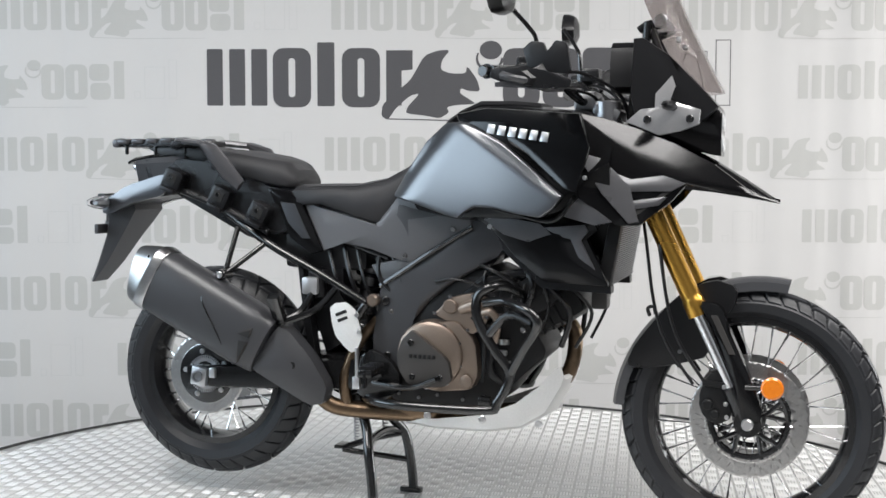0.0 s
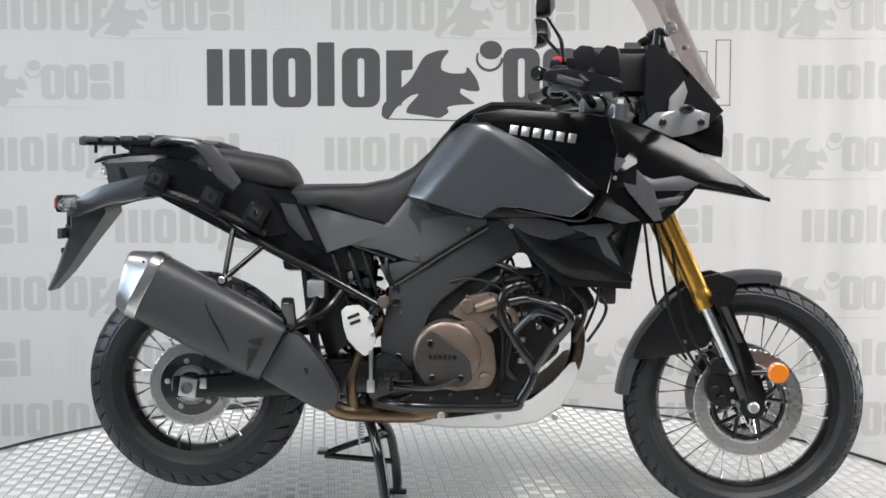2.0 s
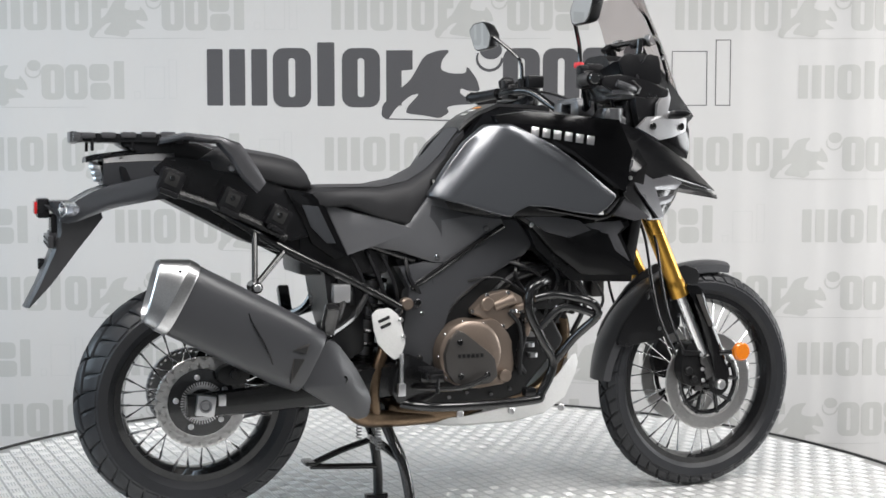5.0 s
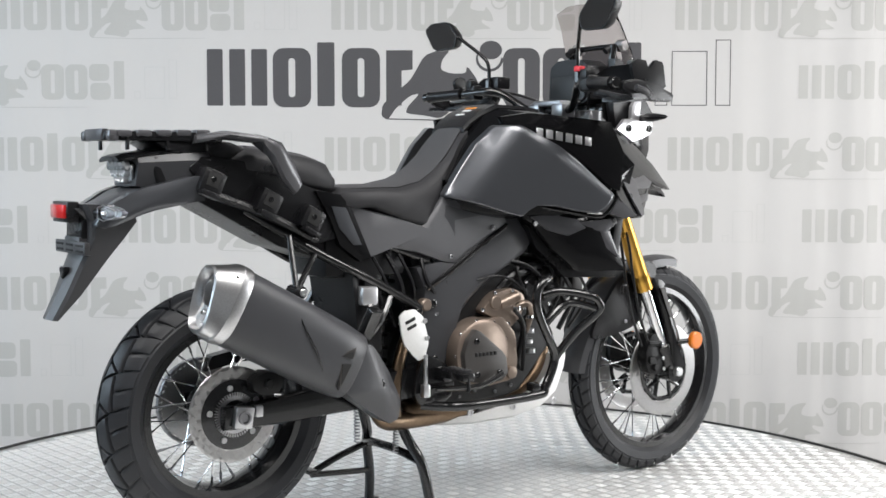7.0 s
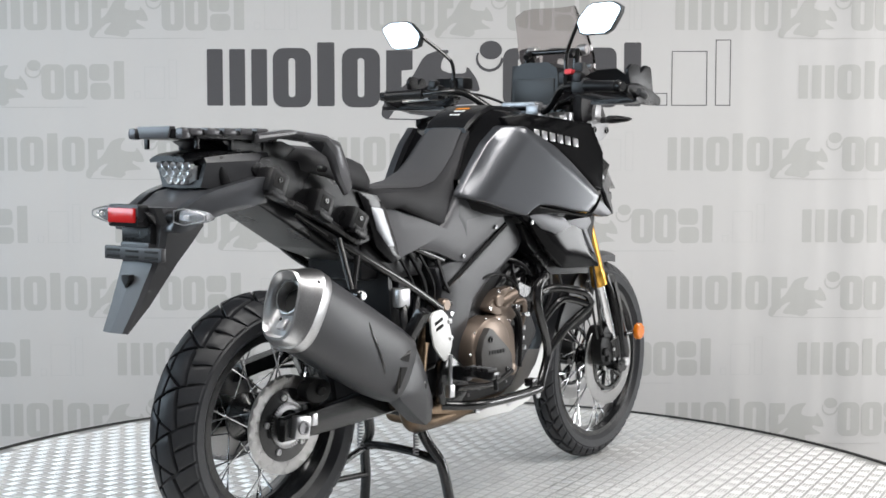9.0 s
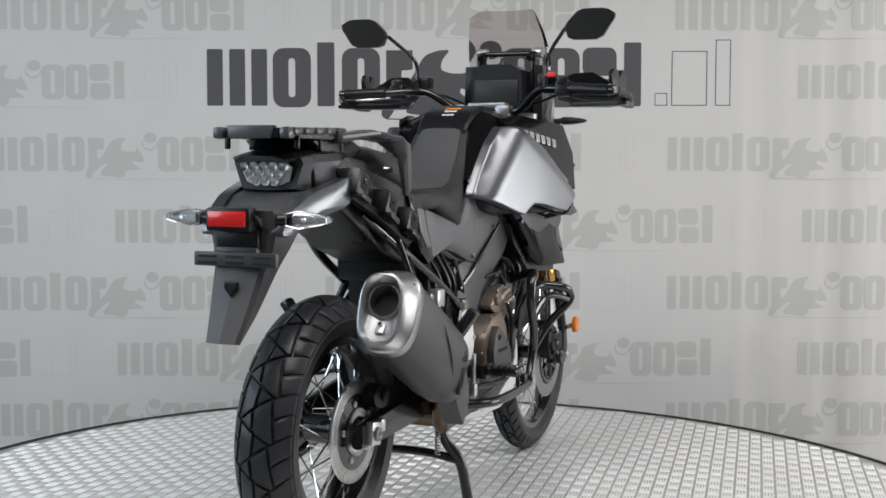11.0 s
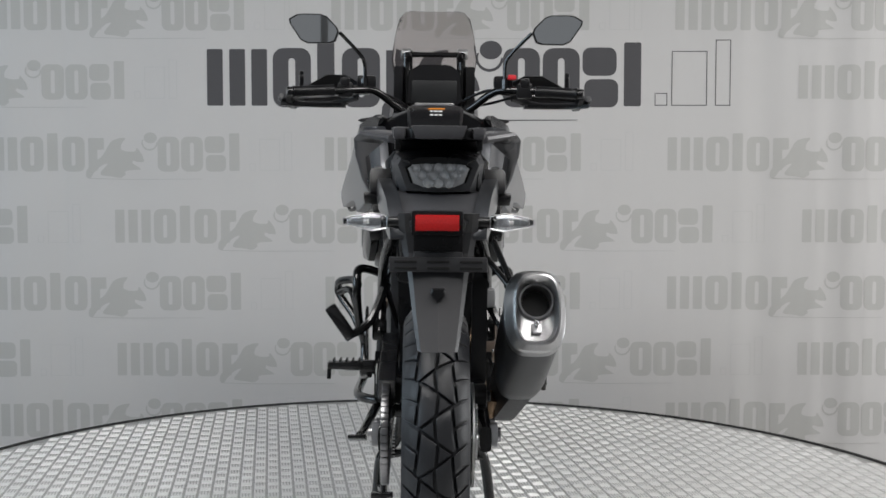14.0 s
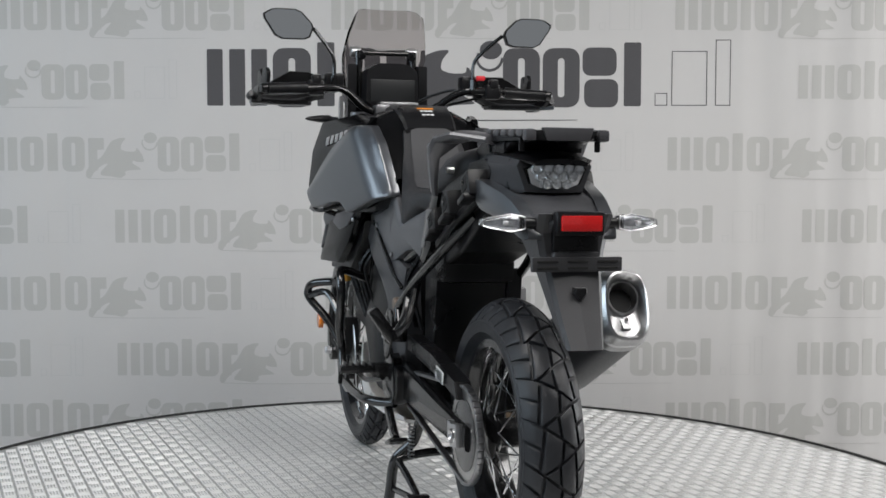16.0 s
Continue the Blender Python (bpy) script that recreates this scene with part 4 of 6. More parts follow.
    part("reflector_housing", box(0.03, 0.104, 0.05, pose(-1.082, 0.003, 0.893), 0.006), M_PLASTIC, m)
    for s in (-1, 1):
        stem = part("indicator", rod((-1.045, s * 0.05, 0.893), (-1.03, s * 0.112, 0.893), 0.011, 14), M_PLASTIC, m, "clear-lens turn indicator")
        def pod(k, back):
            rings = []
            for u, h, d in ((0.0, 0.0115, 0.012), (0.006, 0.0155, 0.018), (0.030, 0.0180, 0.020), (0.078, 0.0095, 0.014), (0.090, 0.0055, 0.009)):
                cu = 0.045 + (u - 0.045) * k
                rings.append([(-1.028 + back + d * k * c + 0.012 * u / 0.1, s * (0.104 + cu), 0.893 + h * k * q) for c, q in ((-1, 0.55), (-0.6, 1.0), (0.6, 1.0), (1, 0.5), (1, -0.5), (0.6, -1.0), (-0.6, -1.0), (-1, -0.55))])
            return loft(rings)
        part("lens", pod(1.0, 0.0), M_CLEAR, stem, "clear faceted indicator lens")
        part("lamp_core", pod(0.80, 0.004), M_IND, stem, "silvered indicator reflector")
        part("bulb", rod((-1.048, s * 0.142, 0.893), (-1.044, s * 0.152, 0.893), 0.005, 10), M_LENS, stem)
        rim_ = [(0.105, 0.905), (0.134, 0.911), (0.182, 0.9025), (0.194, 0.8985), (0.194, 0.8875), (0.182, 0.8835), (0.134, 0.875), (0.105, 0.881), (0.105, 0.905)]
        part("lens_rim", tube([(-1.046 + 0.1 * (y - 0.1), s * y, z) for y, z in rim_], 0.0016, 6, 1), M_ALU, stem)
    # tail lamp: dark hood, silvered cells, clear cover
    lamp_poly = [(-0.068, 1.012), (0.068, 1.012), (0.05, 0.963), (-0.05, 0.963)]
    def lamp(x0, x1, k, lean):
        return loft([[(x0 + (z - 0.985) * lean, y * k, 0.9875 + (z - 0.9875) * k) for y, z in rounded(lamp_poly, 0.18)], [(x1 + (z - 0.985) * lean, y * k, 0.9875 + (z - 0.9875) * k) for y, z in rounded(lamp_poly, 0.18)]])
    lp = part("tail_light", lamp(-0.88, -0.940, 1.10, -0.25), M_GLOSS, BIKE, "clear-lens LED tail light")
    part("reflector_bowl", lamp(-0.93, -0.9445, 1.0, -0.25), M_LENS, lp, "silvered lamp reflector")
    for r, ys in ((0, (-0.048, -0.024, 0.0, 0.024, 0.048)), (1, (-0.036, -0.012, 0.012, 0.036)), (2, (-0.022, 0.0, 0.022))):
        for y in ys:
            z = 1.003 - r * 0.0155
            part("led_cell", lathe([(0.0, -0.004), (0.004, -0.004), (0.0105, -0.012), (0.0115, -0.010), (0.0115, 0.0), (0, 0.0)], (-0.944 - (z - 0.985) * 0.25, y, z), 12, axis="x"), M_LENS, lp)
    part("hood", sym_loft([(x, [(0.0, z + 0.006), (hw * 0.7, z + 0.004), (hw, z - 0.004), (hw * 0.93, z - 0.010), (0.0, z - 0.006)]) for x, z, hw in ((-0.978, 1.020, 0.062), (-0.955, 1.027, 0.080), (-0.88, 1.038, 0.090), (-0.80, 1.044, 0.095))]), M_PLASTIC, lp)
    part("tail_body", sym_loft([(-0.937, [(0, 1.026), (0.078, 1.024), (0.086, 1.01), (0.066, 0.955), (0, 0.952)]), (-0.86, [(0, 1.034), (0.09, 1.032), (0.10, 1.015), (0.09, 0.945), (0, 0.942)]), (-0.76, [(0, 1.04), (0.095, 1.038), (0.106, 1.02), (0.10, 0.93), (0, 0.925)])]), M_PLASTIC2, lp)
    # carrier plate with ribs and two grab handles
    outline = [(-1.012, -0.055), (-0.985, -0.085), (-0.80, -0.096), (-0.72, -0.090), (-0.72, 0.090), (-0.80, 0.096), (-0.985, 0.085), (-1.012, 0.055)]
    bm = slab([(x, y) for x, y in outline], -0.013, 0.009, 0.005, 2, Matrix.Translation((0, 0, 1.072)) @ pose(0, 0, 0, -90, 0, 0))
    r = part("luggage_rack", bm, M_PLASTIC, BIKE, "dark grey ribbed luggage rack")
    part("rack_frame", slab([(-0.90, 1.062), (-0.70, 1.066), (-0.60, 1.03), (-0.62, 1.0), (-0.82, 1.02)], -0.088, 0.088, 0.008), M_PLASTIC, r)
    part("rack_lip", slab([(-0.048, 1.062), (-0.058, 1.090), (0.058, 1.090), (0.048, 1.062)], -0.008, 0.008, 0.003, 2, Matrix.Translation((-1.008, 0, 0)) @ pose(0, 0, 0, 0, 0, 90)), M_GRAPH, r, "pale grey rack lip")
    for s in (-1, 1):
        for k in range(5):
            x = -0.975 + k * 0.05
            part("rack_pad", box(0.038, 0.036, 0.016, pose(x, s * 0.080, 1.079 + 0.0015 * k), 0.006), M_GRAPH, r)
            if k % 2 == 0:
                part("rack_peg", box(0.008, 0.012, 0.03, pose(x + 0.01, s * 0.086, 1.055), 0.003), M_PLASTIC, r)
        part("rack_end", box(0.026, 0.026, 0.026, pose(-1.000, s * 0.082, 1.074), 0.008), M_GRAPH, r)
        g = []
        for x, y, z, w, h in ((-0.80, 0.092, 1.068, 0.020, 0.011), (-0.745, 0.136, 1.080, 0.044, 0.010), (-0.66, 0.154, 1.072, 0.042, 0.010), (-0.622, 0.180, 1.046, 0.017, 0.018), (-0.582, 0.170, 0.992, 0.012, 0.020), (-0.545, 0.156, 0.950, 0.010, 0.014)):
            g.append([(x + h * 0.8 * sn * (1 if x > -0.64 else 0.2), s * (y + w * c), z + h * sn) for c, sn in ((-1, 0), (-0.9, 0.7), (-0.4, 1), (0.4, 1), (0.9, 0.6), (1, 0), (0.8, -0.7), (0.2, -1), (-0.6, -1))])
        part("grab_handle", loft(g), M_GRAPH, BIKE, "dark grey grab handle")
        # pannier bracket panel with three square mounts
        pan = [(-0.82, 1.0), (-0.78, 1.03), (-0.60, 1.01), (-0.48, 0.95), (-0.40, 0.935), (-0.40, 0.82), (-0.46, 0.805), (-0.60, 0.875), (-0.78, 0.955)]
        p = part("pannier_bracket", pillow(rounded(pan, 0.12), (0.128, 0.03, 0), 0.004, 0.02, s), M_PLASTIC, BIKE, "black pannier mounting panel")
        for (x, z), a in (((-0.775, 0.965), -22), ((-0.62, 0.915), -25), ((-0.495, 0.87), -28)):
            q = part("mount", box(0.062, 0.055, 0.062, Matrix.Translation((x, s * 0.125, z)) @ pose(0, 0, 0, 0, -a, 0), 0.010), M_PLASTIC, p)
            # black block with the shade inside the mount put into its colour
            part("mount_dark", box(0.034, 0.006, 0.032, Matrix.Translation((x, s * 0.1515, z + 0.004)) @ pose(0, 0, 0, 0, -a, 0), 0.002), M_HOLE, p)
            part("mount_lip", box(0.05, 0.03, 0.014, Matrix.Translation((x - 0.01, s * 0.15, z - 0.03)) @ pose(0, 0, 0, 0, -a, 0), 0.004), M_PLASTIC, p)
            bolt(p, (x, s * 0.153, z + 0.008), 0.007, side=s, material=M_FRAME)
        part("bracket_rail", tube([(-0.82, s * 0.115, 0.955), (-0.62, s * 0.12, 0.885), (-0.47, s * 0.12, 0.815)], 0.012, 8), M_PLASTIC, p)
        part("key_lock", lathe([(0, s * 0.148), (0.008, s * 0.148), (0.008, s * 0.13), (0, s * 0.13)], (-0.62, 0, 1.0), 14), M_ALU, p)
        # subframe tubes
        part("subframe_tube", tube([(-0.66, s * 0.085, 0.895), (-0.474, s * 0.125, 0.785), (-0.30, s * 0.14, 0.70), (-0.155, s * 0.145, 0.622)], 0.0125, 12), M_FRAME, BIKE)
        part("subframe_tube", tube([(-0.40, s * 0.095, 0.86), (-0.25, s * 0.10, 0.80), (-0.1, s * 0.105, 0.75)], 0.013, 12), M_FRAME, BIKE)
        # striped tail side panel between seat and pannier bracket
        sp = [(-0.475, 0.945), (-0.40, 0.935), (-0.365, 0.90), (-0.30, 0.765), (-0.335, 0.755), (-0.40, 0.80), (-0.43, 0.87)]
        q = part("tail_side_panel", pillow(sp, (0.125, 0, 0), 0.006, 0.02, s), M_GLOSS, BIKE)
        part("decal", pillow([(-0.43, 0.905), (-0.385, 0.90), (-0.335, 0.80), (-0.36, 0.80), (-0.405, 0.845)], (0.1315, 0, 0), 0.002, 0.003, s), M_SATIN, q, "satin grey graphic on gloss black")


build_tail()


def build_seats():
    # rider seat
    secs = []
    for x, zt, zb, hw, top in ((-0.415, 0.935, 0.90, 0.11, 0.09), (-0.39, 0.953, 0.895, 0.125, 0.10), (-0.30, 0.953, 0.90, 0.14, 0.12), (-0.20, 0.955, 0.865, 0.14, 0.12), (-0.12, 0.972, 0.845, 0.13, 0.105), (-0.06, 1.005, 0.90, 0.115, 0.09), (-0.01, 1.05, 0.985, 0.10, 0.08), (0.025, 1.095, 1.05, 0.088, 0.065), (0.055, 1.127, 1.08, 0.084, 0.06)):
        secs.append((x, [(0.0, zt + 0.004), (top * 0.6, zt + 0.003), (top, zt - 0.006), (hw * 0.97, zt - (zt - zb) * 0.25), (hw, zb + 0.01), (hw * 0.94, zb), (0.0, zb)]))
    s = part("rider_seat", sym_loft(secs), M_SEAT, BIKE, "black vinyl rider seat", 50)
    strip = []
    for x, zt, hw in ((-0.385, 0.955, 0.085), (-0.30, 0.957, 0.105), (-0.20, 0.959, 0.105), (-0.12, 0.976, 0.092), (-0.06, 1.009, 0.078), (-0.01, 1.056, 0.072), (0.025, 1.100, 0.066), (0.052, 1.130, 0.06)):
        strip.append((x, [(0.0, zt + 0.002), (hw * 0.7, zt + 0.0015), (hw, zt - 0.005), (hw * 0.95, zt - 0.012), (0.0, zt - 0.008)]))
    part("seat_top", sym_loft(strip), M_SEAT2, s, "grey vinyl seat top", 50)
    secs = []
    for x, zt, zb, hw in ((-0.70, 1.035, 1.0, 0.09), (-0.66, 1.055, 0.99, 0.115), (-0.58, 1.052, 0.98, 0.125), (-0.48, 1.036, 0.955, 0.125), (-0.43, 1.022, 0.945, 0.118), (-0.405, 0.995, 0.945, 0.105), (-0.395, 0.975, 0.95, 0.09)):
        secs.append((x, [(0.0, zt), (hw * 0.55, zt - 0.001), (hw * 0.85, zt - 0.01), (hw, zt - (zt - zb) * 0.45), (hw * 0.98, zb + 0.008), (hw * 0.9, zb), (0.0, zb)]))
    p = part("pillion_seat", sym_loft(secs), M_SEAT, BIKE, "black vinyl pillion seat", 50)
    strip = []
    for x, zt, hw in ((-0.64, 1.057, 0.085), (-0.58, 1.054, 0.098), (-0.48, 1.038, 0.098), (-0.435, 1.025, 0.09), (-0.408, 0.998, 0.08)):
        strip.append((x, [(0.0, zt + 0.002), (hw * 0.6, zt + 0.001), (hw, zt - 0.010), (hw * 0.95, zt - 0.016), (0.0, zt - 0.012)]))
    part("seat_top", sym_loft(strip), M_SEAT2, p, "grey vinyl pillion seat top", 50)


build_seats()


def tank_half(x, z):
    """Half width of the tank: wide in front, drawn in towards the seat, its face rolled in along the rear and upper edges."""
    x_ = min(x, 0.5)
    ahead = max(0.0, (x + 0.076) * 0.783 - (z - 0.928) * 0.624)
    below = max(0.0, (0.15 - x) * 0.561 + (1.131 - z) * 0.828)
    roll = 0.028 * max(0.0, 1 - ahead / 0.065) ** 2 + 0.007 * max(0.0, 1 - below / 0.024) ** 2
    return 0.180 + 0.262 * x_ - 0.10 * max(0.0, x_ - 0.2) ** 2 - 0.03 * (z - 0.935) - 0.22 * (z - 0.935) ** 2 - roll


def build_tank():
    secs = []
    for x, zt, tw, zl in ((-0.055, 0.985, 0.07, 0.90), (0.0, 1.04, 0.085, 0.88), (0.06, 1.115, 0.09, 0.87), (0.115, 1.172, 0.095, 0.865), (0.165, 1.188, 0.105, 0.865), (0.26, 1.185, 0.12, 0.865), (0.38, 1.172, 0.13, 0.87), (0.47, 1.165, 0.12, 0.90), (0.55, 1.14, 0.10, 0.95)):
        e = min(tank_half(x, zt - 0.055) - 0.01, tw + 0.09)
        low = tank_half(min(x, 0.43), zl + 0.07) - 0.012
        secs.append((x, [(0.0, zt), (tw * 0.7, zt), (tw, zt - 0.012), (max(e, tw + 0.01), zt - 0.055), (max(low, tw + 0.02), zl + 0.075), (low - 0.02, zl + 0.01), (low - 0.06, zl), (0.0, zl)]))
    t = part("fuel_tank", sym_loft(secs), M_GLOSS, BIKE, "gloss black fuel tank with satin side panels", 40)
    # ridged centre cover with small marks
    cov = []
    for x, z, hw in ((0.045, 1.122, 0.078), (0.065, 1.143, 0.08), (0.10, 1.167, 0.083), (0.16, 1.193, 0.086), (0.26, 1.192, 0.088), (0.33, 1.186, 0.08)):
        cov.append((x, [(0.0, z + 0.004), (hw * 0.9, z + 0.002), (hw, z - 0.008), (hw * 0.9, z - 0.02), (0.0, z - 0.02)]))
    c = part("tank_cover", sym_loft(cov), M_PLASTIC, t, "textured black tank centre cover")
    tilt = pose(0, 0, 0, 0, -27, 0)
    for y, w, x, z, mt in ((-0.004, 0.05, 0.128, 1.1895, M_ORANGE), (-0.016, 0.012, 0.112, 1.1815, M_WHITE), (-0.002, 0.012, 0.112, 1.1815, M_WHITE), (0.011, 0.009, 0.112, 1.1815, M_WHITE), (-0.016, 0.01, 0.088, 1.1695, M_WHITE), (-0.003, 0.01, 0.088, 1.1695, M_WHITE), (0.01, 0.01, 0.088, 1.1695, M_WHITE)):
        part("print_mark", box(0.008, w, 0.0015, Matrix.Translation((x, y, z - 0.0045)) @ tilt, 0), mt, c)
    for s in (-1, 1):
        pan = [(-0.076, 0.928), (-0.018, 1.019), (0.026, 1.079), (0.085, 1.13), (0.15, 1.131), (0.263, 1.074), (0.33, 1.024), (0.395, 0.969), (0.436, 0.937), (0.412, 0.904), (0.378, 0.880), (0.316, 0.887), (0.242, 0.902), (0.186, 0.904), (0.157, 0.889), (0.137, 0.872), (0.092, 0.882), (0.01, 0.907)]
        dense = []
        for i, p in enumerate(pan):
            q = pan[(i + 1) % len(pan)]
            dense += [(p[0] + (q[0] - p[0]) * k / 4, p[1] + (q[1] - p[1]) * k / 4) for k in range(4)]
        part("tank_panel", barrel(rounded(dense, 0.25), lambda x, z: tank_half(x, z) + 0.016, 0.028, s), M_SATIN, t, "satin metallic black tank panel", 50)
        # plain bars in place of the maker's lettering
        for k in range(6):
            x = 0.222 + k * 0.031
            z = 1.112 - k * 0.0045
            part("print_bar", box(0.022, 0.003, 0.026, Matrix.Translation((x, s * (0.392 + 0.22 * x - 0.218 * z + 0.0065), z)) @ pose(0, 0, 0, s * 12, 8, s * 12), 0.001), M_MARK, t)
        # upper fairing flank in gloss black
        up_p = [(0.11, 1.155), (0.20, 1.17), (0.38, 1.158), (0.47, 1.15), (0.50, 1.06), (0.47, 0.945), (0.44, 0.955), (0.33, 1.045), (0.19, 1.122), (0.12, 1.135)]
        part("upper_flank", pillow(up_p, (0.392, 0.22, -0.218), 0.003, 0.02, s, 5, 5.0), M_GLOSS, t)
        bolt(t, (0.49, s * 0.273, 0.985), 0.006, side=s, material=M_ALU)
        # side covers below the tank
        sc = [(-0.062, 0.932), (0.05, 0.902), (0.150, 0.870), (0.158, 0.848), (0.07, 0.795), (-0.018, 0.740), (-0.06, 0.745), (-0.15, 0.775), (-0.24, 0.790), (-0.30, 0.765), (-0.335, 0.84), (-0.365, 0.905), (-0.25, 0.88), (-0.136, 0.846), (-0.10, 0.885)]
        q = part("side_cover", pillow(sc, (0.1345, 0.06, 0), 0.008, 0.03, s, 6, 4.0), M_SIDE, BIKE, "satin dark grey side cover")
        rec = [(-0.085, 0.88), (-0.06, 0.905), (0.06, 0.875), (-0.03, 0.872), (-0.055, 0.85), (-0.03, 0.79)]
        # darker swelling patch: shade of the V-shaped recess put into the colour
        part("recess_shade", pillow(rec, (0.1405, 0.06, 0), 0.003, 0.006, s, 3), M_PLASTIC2, q)
        bolt(q, (-0.043, s * 0.138, 0.76), 0.007, side=s)
        bolt(q, (0.101, s * 0.146, 0.838), 0.007, side=s)
        # cast frame spar and pivot plate
        spar = [(0.155, 0.865), (0.20, 0.865), (0.255, 0.80), (0.23, 0.765), (0.10, 0.69), (0.03, 0.635), (-0.02, 0.575), (-0.05, 0.50), (-0.062, 0.435), (-0.14, 0.43), (-0.145, 0.52), (-0.12, 0.67), (-0.15, 0.73), (-0.06, 0.75), (0.0, 0.755)]
        f = part("frame_spar", pillow(spar, (0.128, 0.05, 0), 0.010, 0.05, s, 6, 5.0, 0.006), M_PLASTIC2, BIKE, "black cast aluminium frame spar")
        part("spar_ridge", tube([(0.155, s * 0.143, 0.845), (0.04, s * 0.141, 0.775), (-0.05, s * 0.136, 0.715), (-0.118, s * 0.126, 0.672)], 0.008, 8), M_FRAME, f)
        bolt(f, (-0.10, s * 0.134, 0.63), 0.012, side=s, material=M_FRAME)
        bolt(f, (-0.093, s * 0.134, 0.475), 0.010, side=s, material=M_FRAME)


build_tank()


def build_fairing():
    FP = (0.75, -0.42, -0.30)
    for s in (-1, 1):
        # lower shroud, flaring out to the radiator
        lo = [(0.145, 0.890), (0.21, 0.898), (0.41, 0.868), (0.505, 0.876), (0.520, 0.85), (0.490, 0.825), (0.552, 0.703), (0.455, 0.704), (0.375, 0.706), (0.29, 0.770), (0.22, 0.845)]
        f = part("lower_shroud", pillow(rounded(lo, 0.06), (0.155, 0.145, 0.0), 0.012, 0.02, s, 5, 3.0), M_GLOSS, BIKE, "gloss black lower shroud with grey graphics")
        part("decal", pillow([(0.20, 0.870), (0.26, 0.878), (0.36, 0.862), (0.395, 0.835), (0.33, 0.812), (0.26, 0.830)], (0.167, 0.145, 0), 0.003, 0.006, s, 3), M_GRAPH, f)
        part("decal", pillow([(0.37, 0.852), (0.485, 0.862), (0.495, 0.845), (0.475, 0.822), (0.515, 0.745), (0.47, 0.775), (0.44, 0.838), (0.38, 0.838)], (0.164, 0.145, 0), 0.003, 0.006, s, 3), M_GRAPH, f)
        part("decal", pillow([(0.425, 0.885), (0.475, 0.935), (0.56, 0.872), (0.515, 0.862)], (0.190, 0.145, 0), 0.004, 0.02, s, 3), M_GRAPH, f, "grey graphic")
        part("edge_trim", tube([(0.15, s * 0.18, 0.888), (0.195, s * 0.196, 0.902), (0.30, s * 0.235, 0.886), (0.41, s * 0.272, 0.872), (0.462, s * 0.285, 0.93)], 0.006, 8), M_GLOSS, f)
        bolt(f, (0.219, s * 0.194, 0.85), 0.007, side=s, material=M_ALU)
        inner = [(0.22, 0.845), (0.29, 0.77), (0.375, 0.71), (0.55, 0.70), (0.55, 0.68), (0.36, 0.685), (0.25, 0.78)]
        part("inner_duct", pillow(inner, (0.13, 0.12, 0), 0.004, 0.05, s, 3), M_PLASTIC, f)
        # side fairing down to the beak, with a wide V-shaped vent
        sf = [(0.455, 1.155), (0.52, 1.142), (0.60, 1.118), (0.70, 1.078), (0.80, 1.025), (0.88, 0.965), (0.905, 0.945), (0.80, 0.955), (0.735, 0.968), (0.70, 0.925), (0.625, 0.862), (0.565, 0.862), (0.47, 0.935), (0.46, 1.05)]
        g = part("side_fairing", pillow(rounded(sf, 0.05), FP, 0.014, 0.02, s, 7, 2.0), M_GLOSS, BIKE, "gloss black upper side fairing")
        # laid-on black panel, the vent's inner shade put into colour
        part("vent", pillow([(0.555, 0.985), (0.60, 0.972), (0.675, 0.985), (0.705, 0.955), (0.62, 0.89), (0.575, 0.90)], (FP[0] + 0.008, FP[1], FP[2]), 0.001, 0.004, s, 3), M_HOLE, g)
        part("vent_blade", pillow([(0.462, 1.052), (0.53, 1.033), (0.548, 1.002), (0.60, 0.982), (0.68, 0.993), (0.735, 0.972), (0.70, 0.952), (0.60, 0.950), (0.575, 0.935), (0.625, 0.872), (0.60, 0.868), (0.53, 0.945)], (FP[0] + 0.014, FP[1], FP[2]), 0.004, 0.012, s, 3), M_GRAPH, g, "satin grey vent blade")
        part("vent_blade", pillow([(0.59, 0.925), (0.69, 0.938), (0.67, 0.915), (0.61, 0.905)], (FP[0] + 0.013, FP[1], FP[2]), 0.004, 0.012, s, 3), M_GRAPH, g)
        for k in range(7):
            part("print_bar", box(0.013, 0.003, 0.011, Matrix.Translation((0.575 + 0.027 * k, s * (FP[0] + FP[1] * (0.575 + 0.027 * k) + FP[2] * (1.063 - 0.0125 * k) + 0.0085), 1.063 - 0.0125 * k)) @ pose(0, 0, 0, s * 16, 25, s * -23), 0.0005), M_GRAPH, g)
        # silver bracket with two bolts beside the screen
        br = [(0.575, 1.132), (0.612, 1.165), (0.648, 1.169), (0.650, 1.206), (0.690, 1.253), (0.700, 1.225), (0.680, 1.19), (0.730, 1.175), (0.765, 1.165), (0.762, 1.127), (0.715, 1.108), (0.660, 1.097)]
        b = part("screen_bracket", pillow(br, (0.255, -0.16, 0.0), 0.004, 0.012, s, 4, 4.0), M_SILVER, BIKE, "silver windscreen bracket")
        for x, z in ((0.631, 1.138), (0.739, 1.14)):
            bolt(b, (x, s * (0.258 - 0.16 * x + 0.001), z), 0.011, side=s, material=M_FRAME)
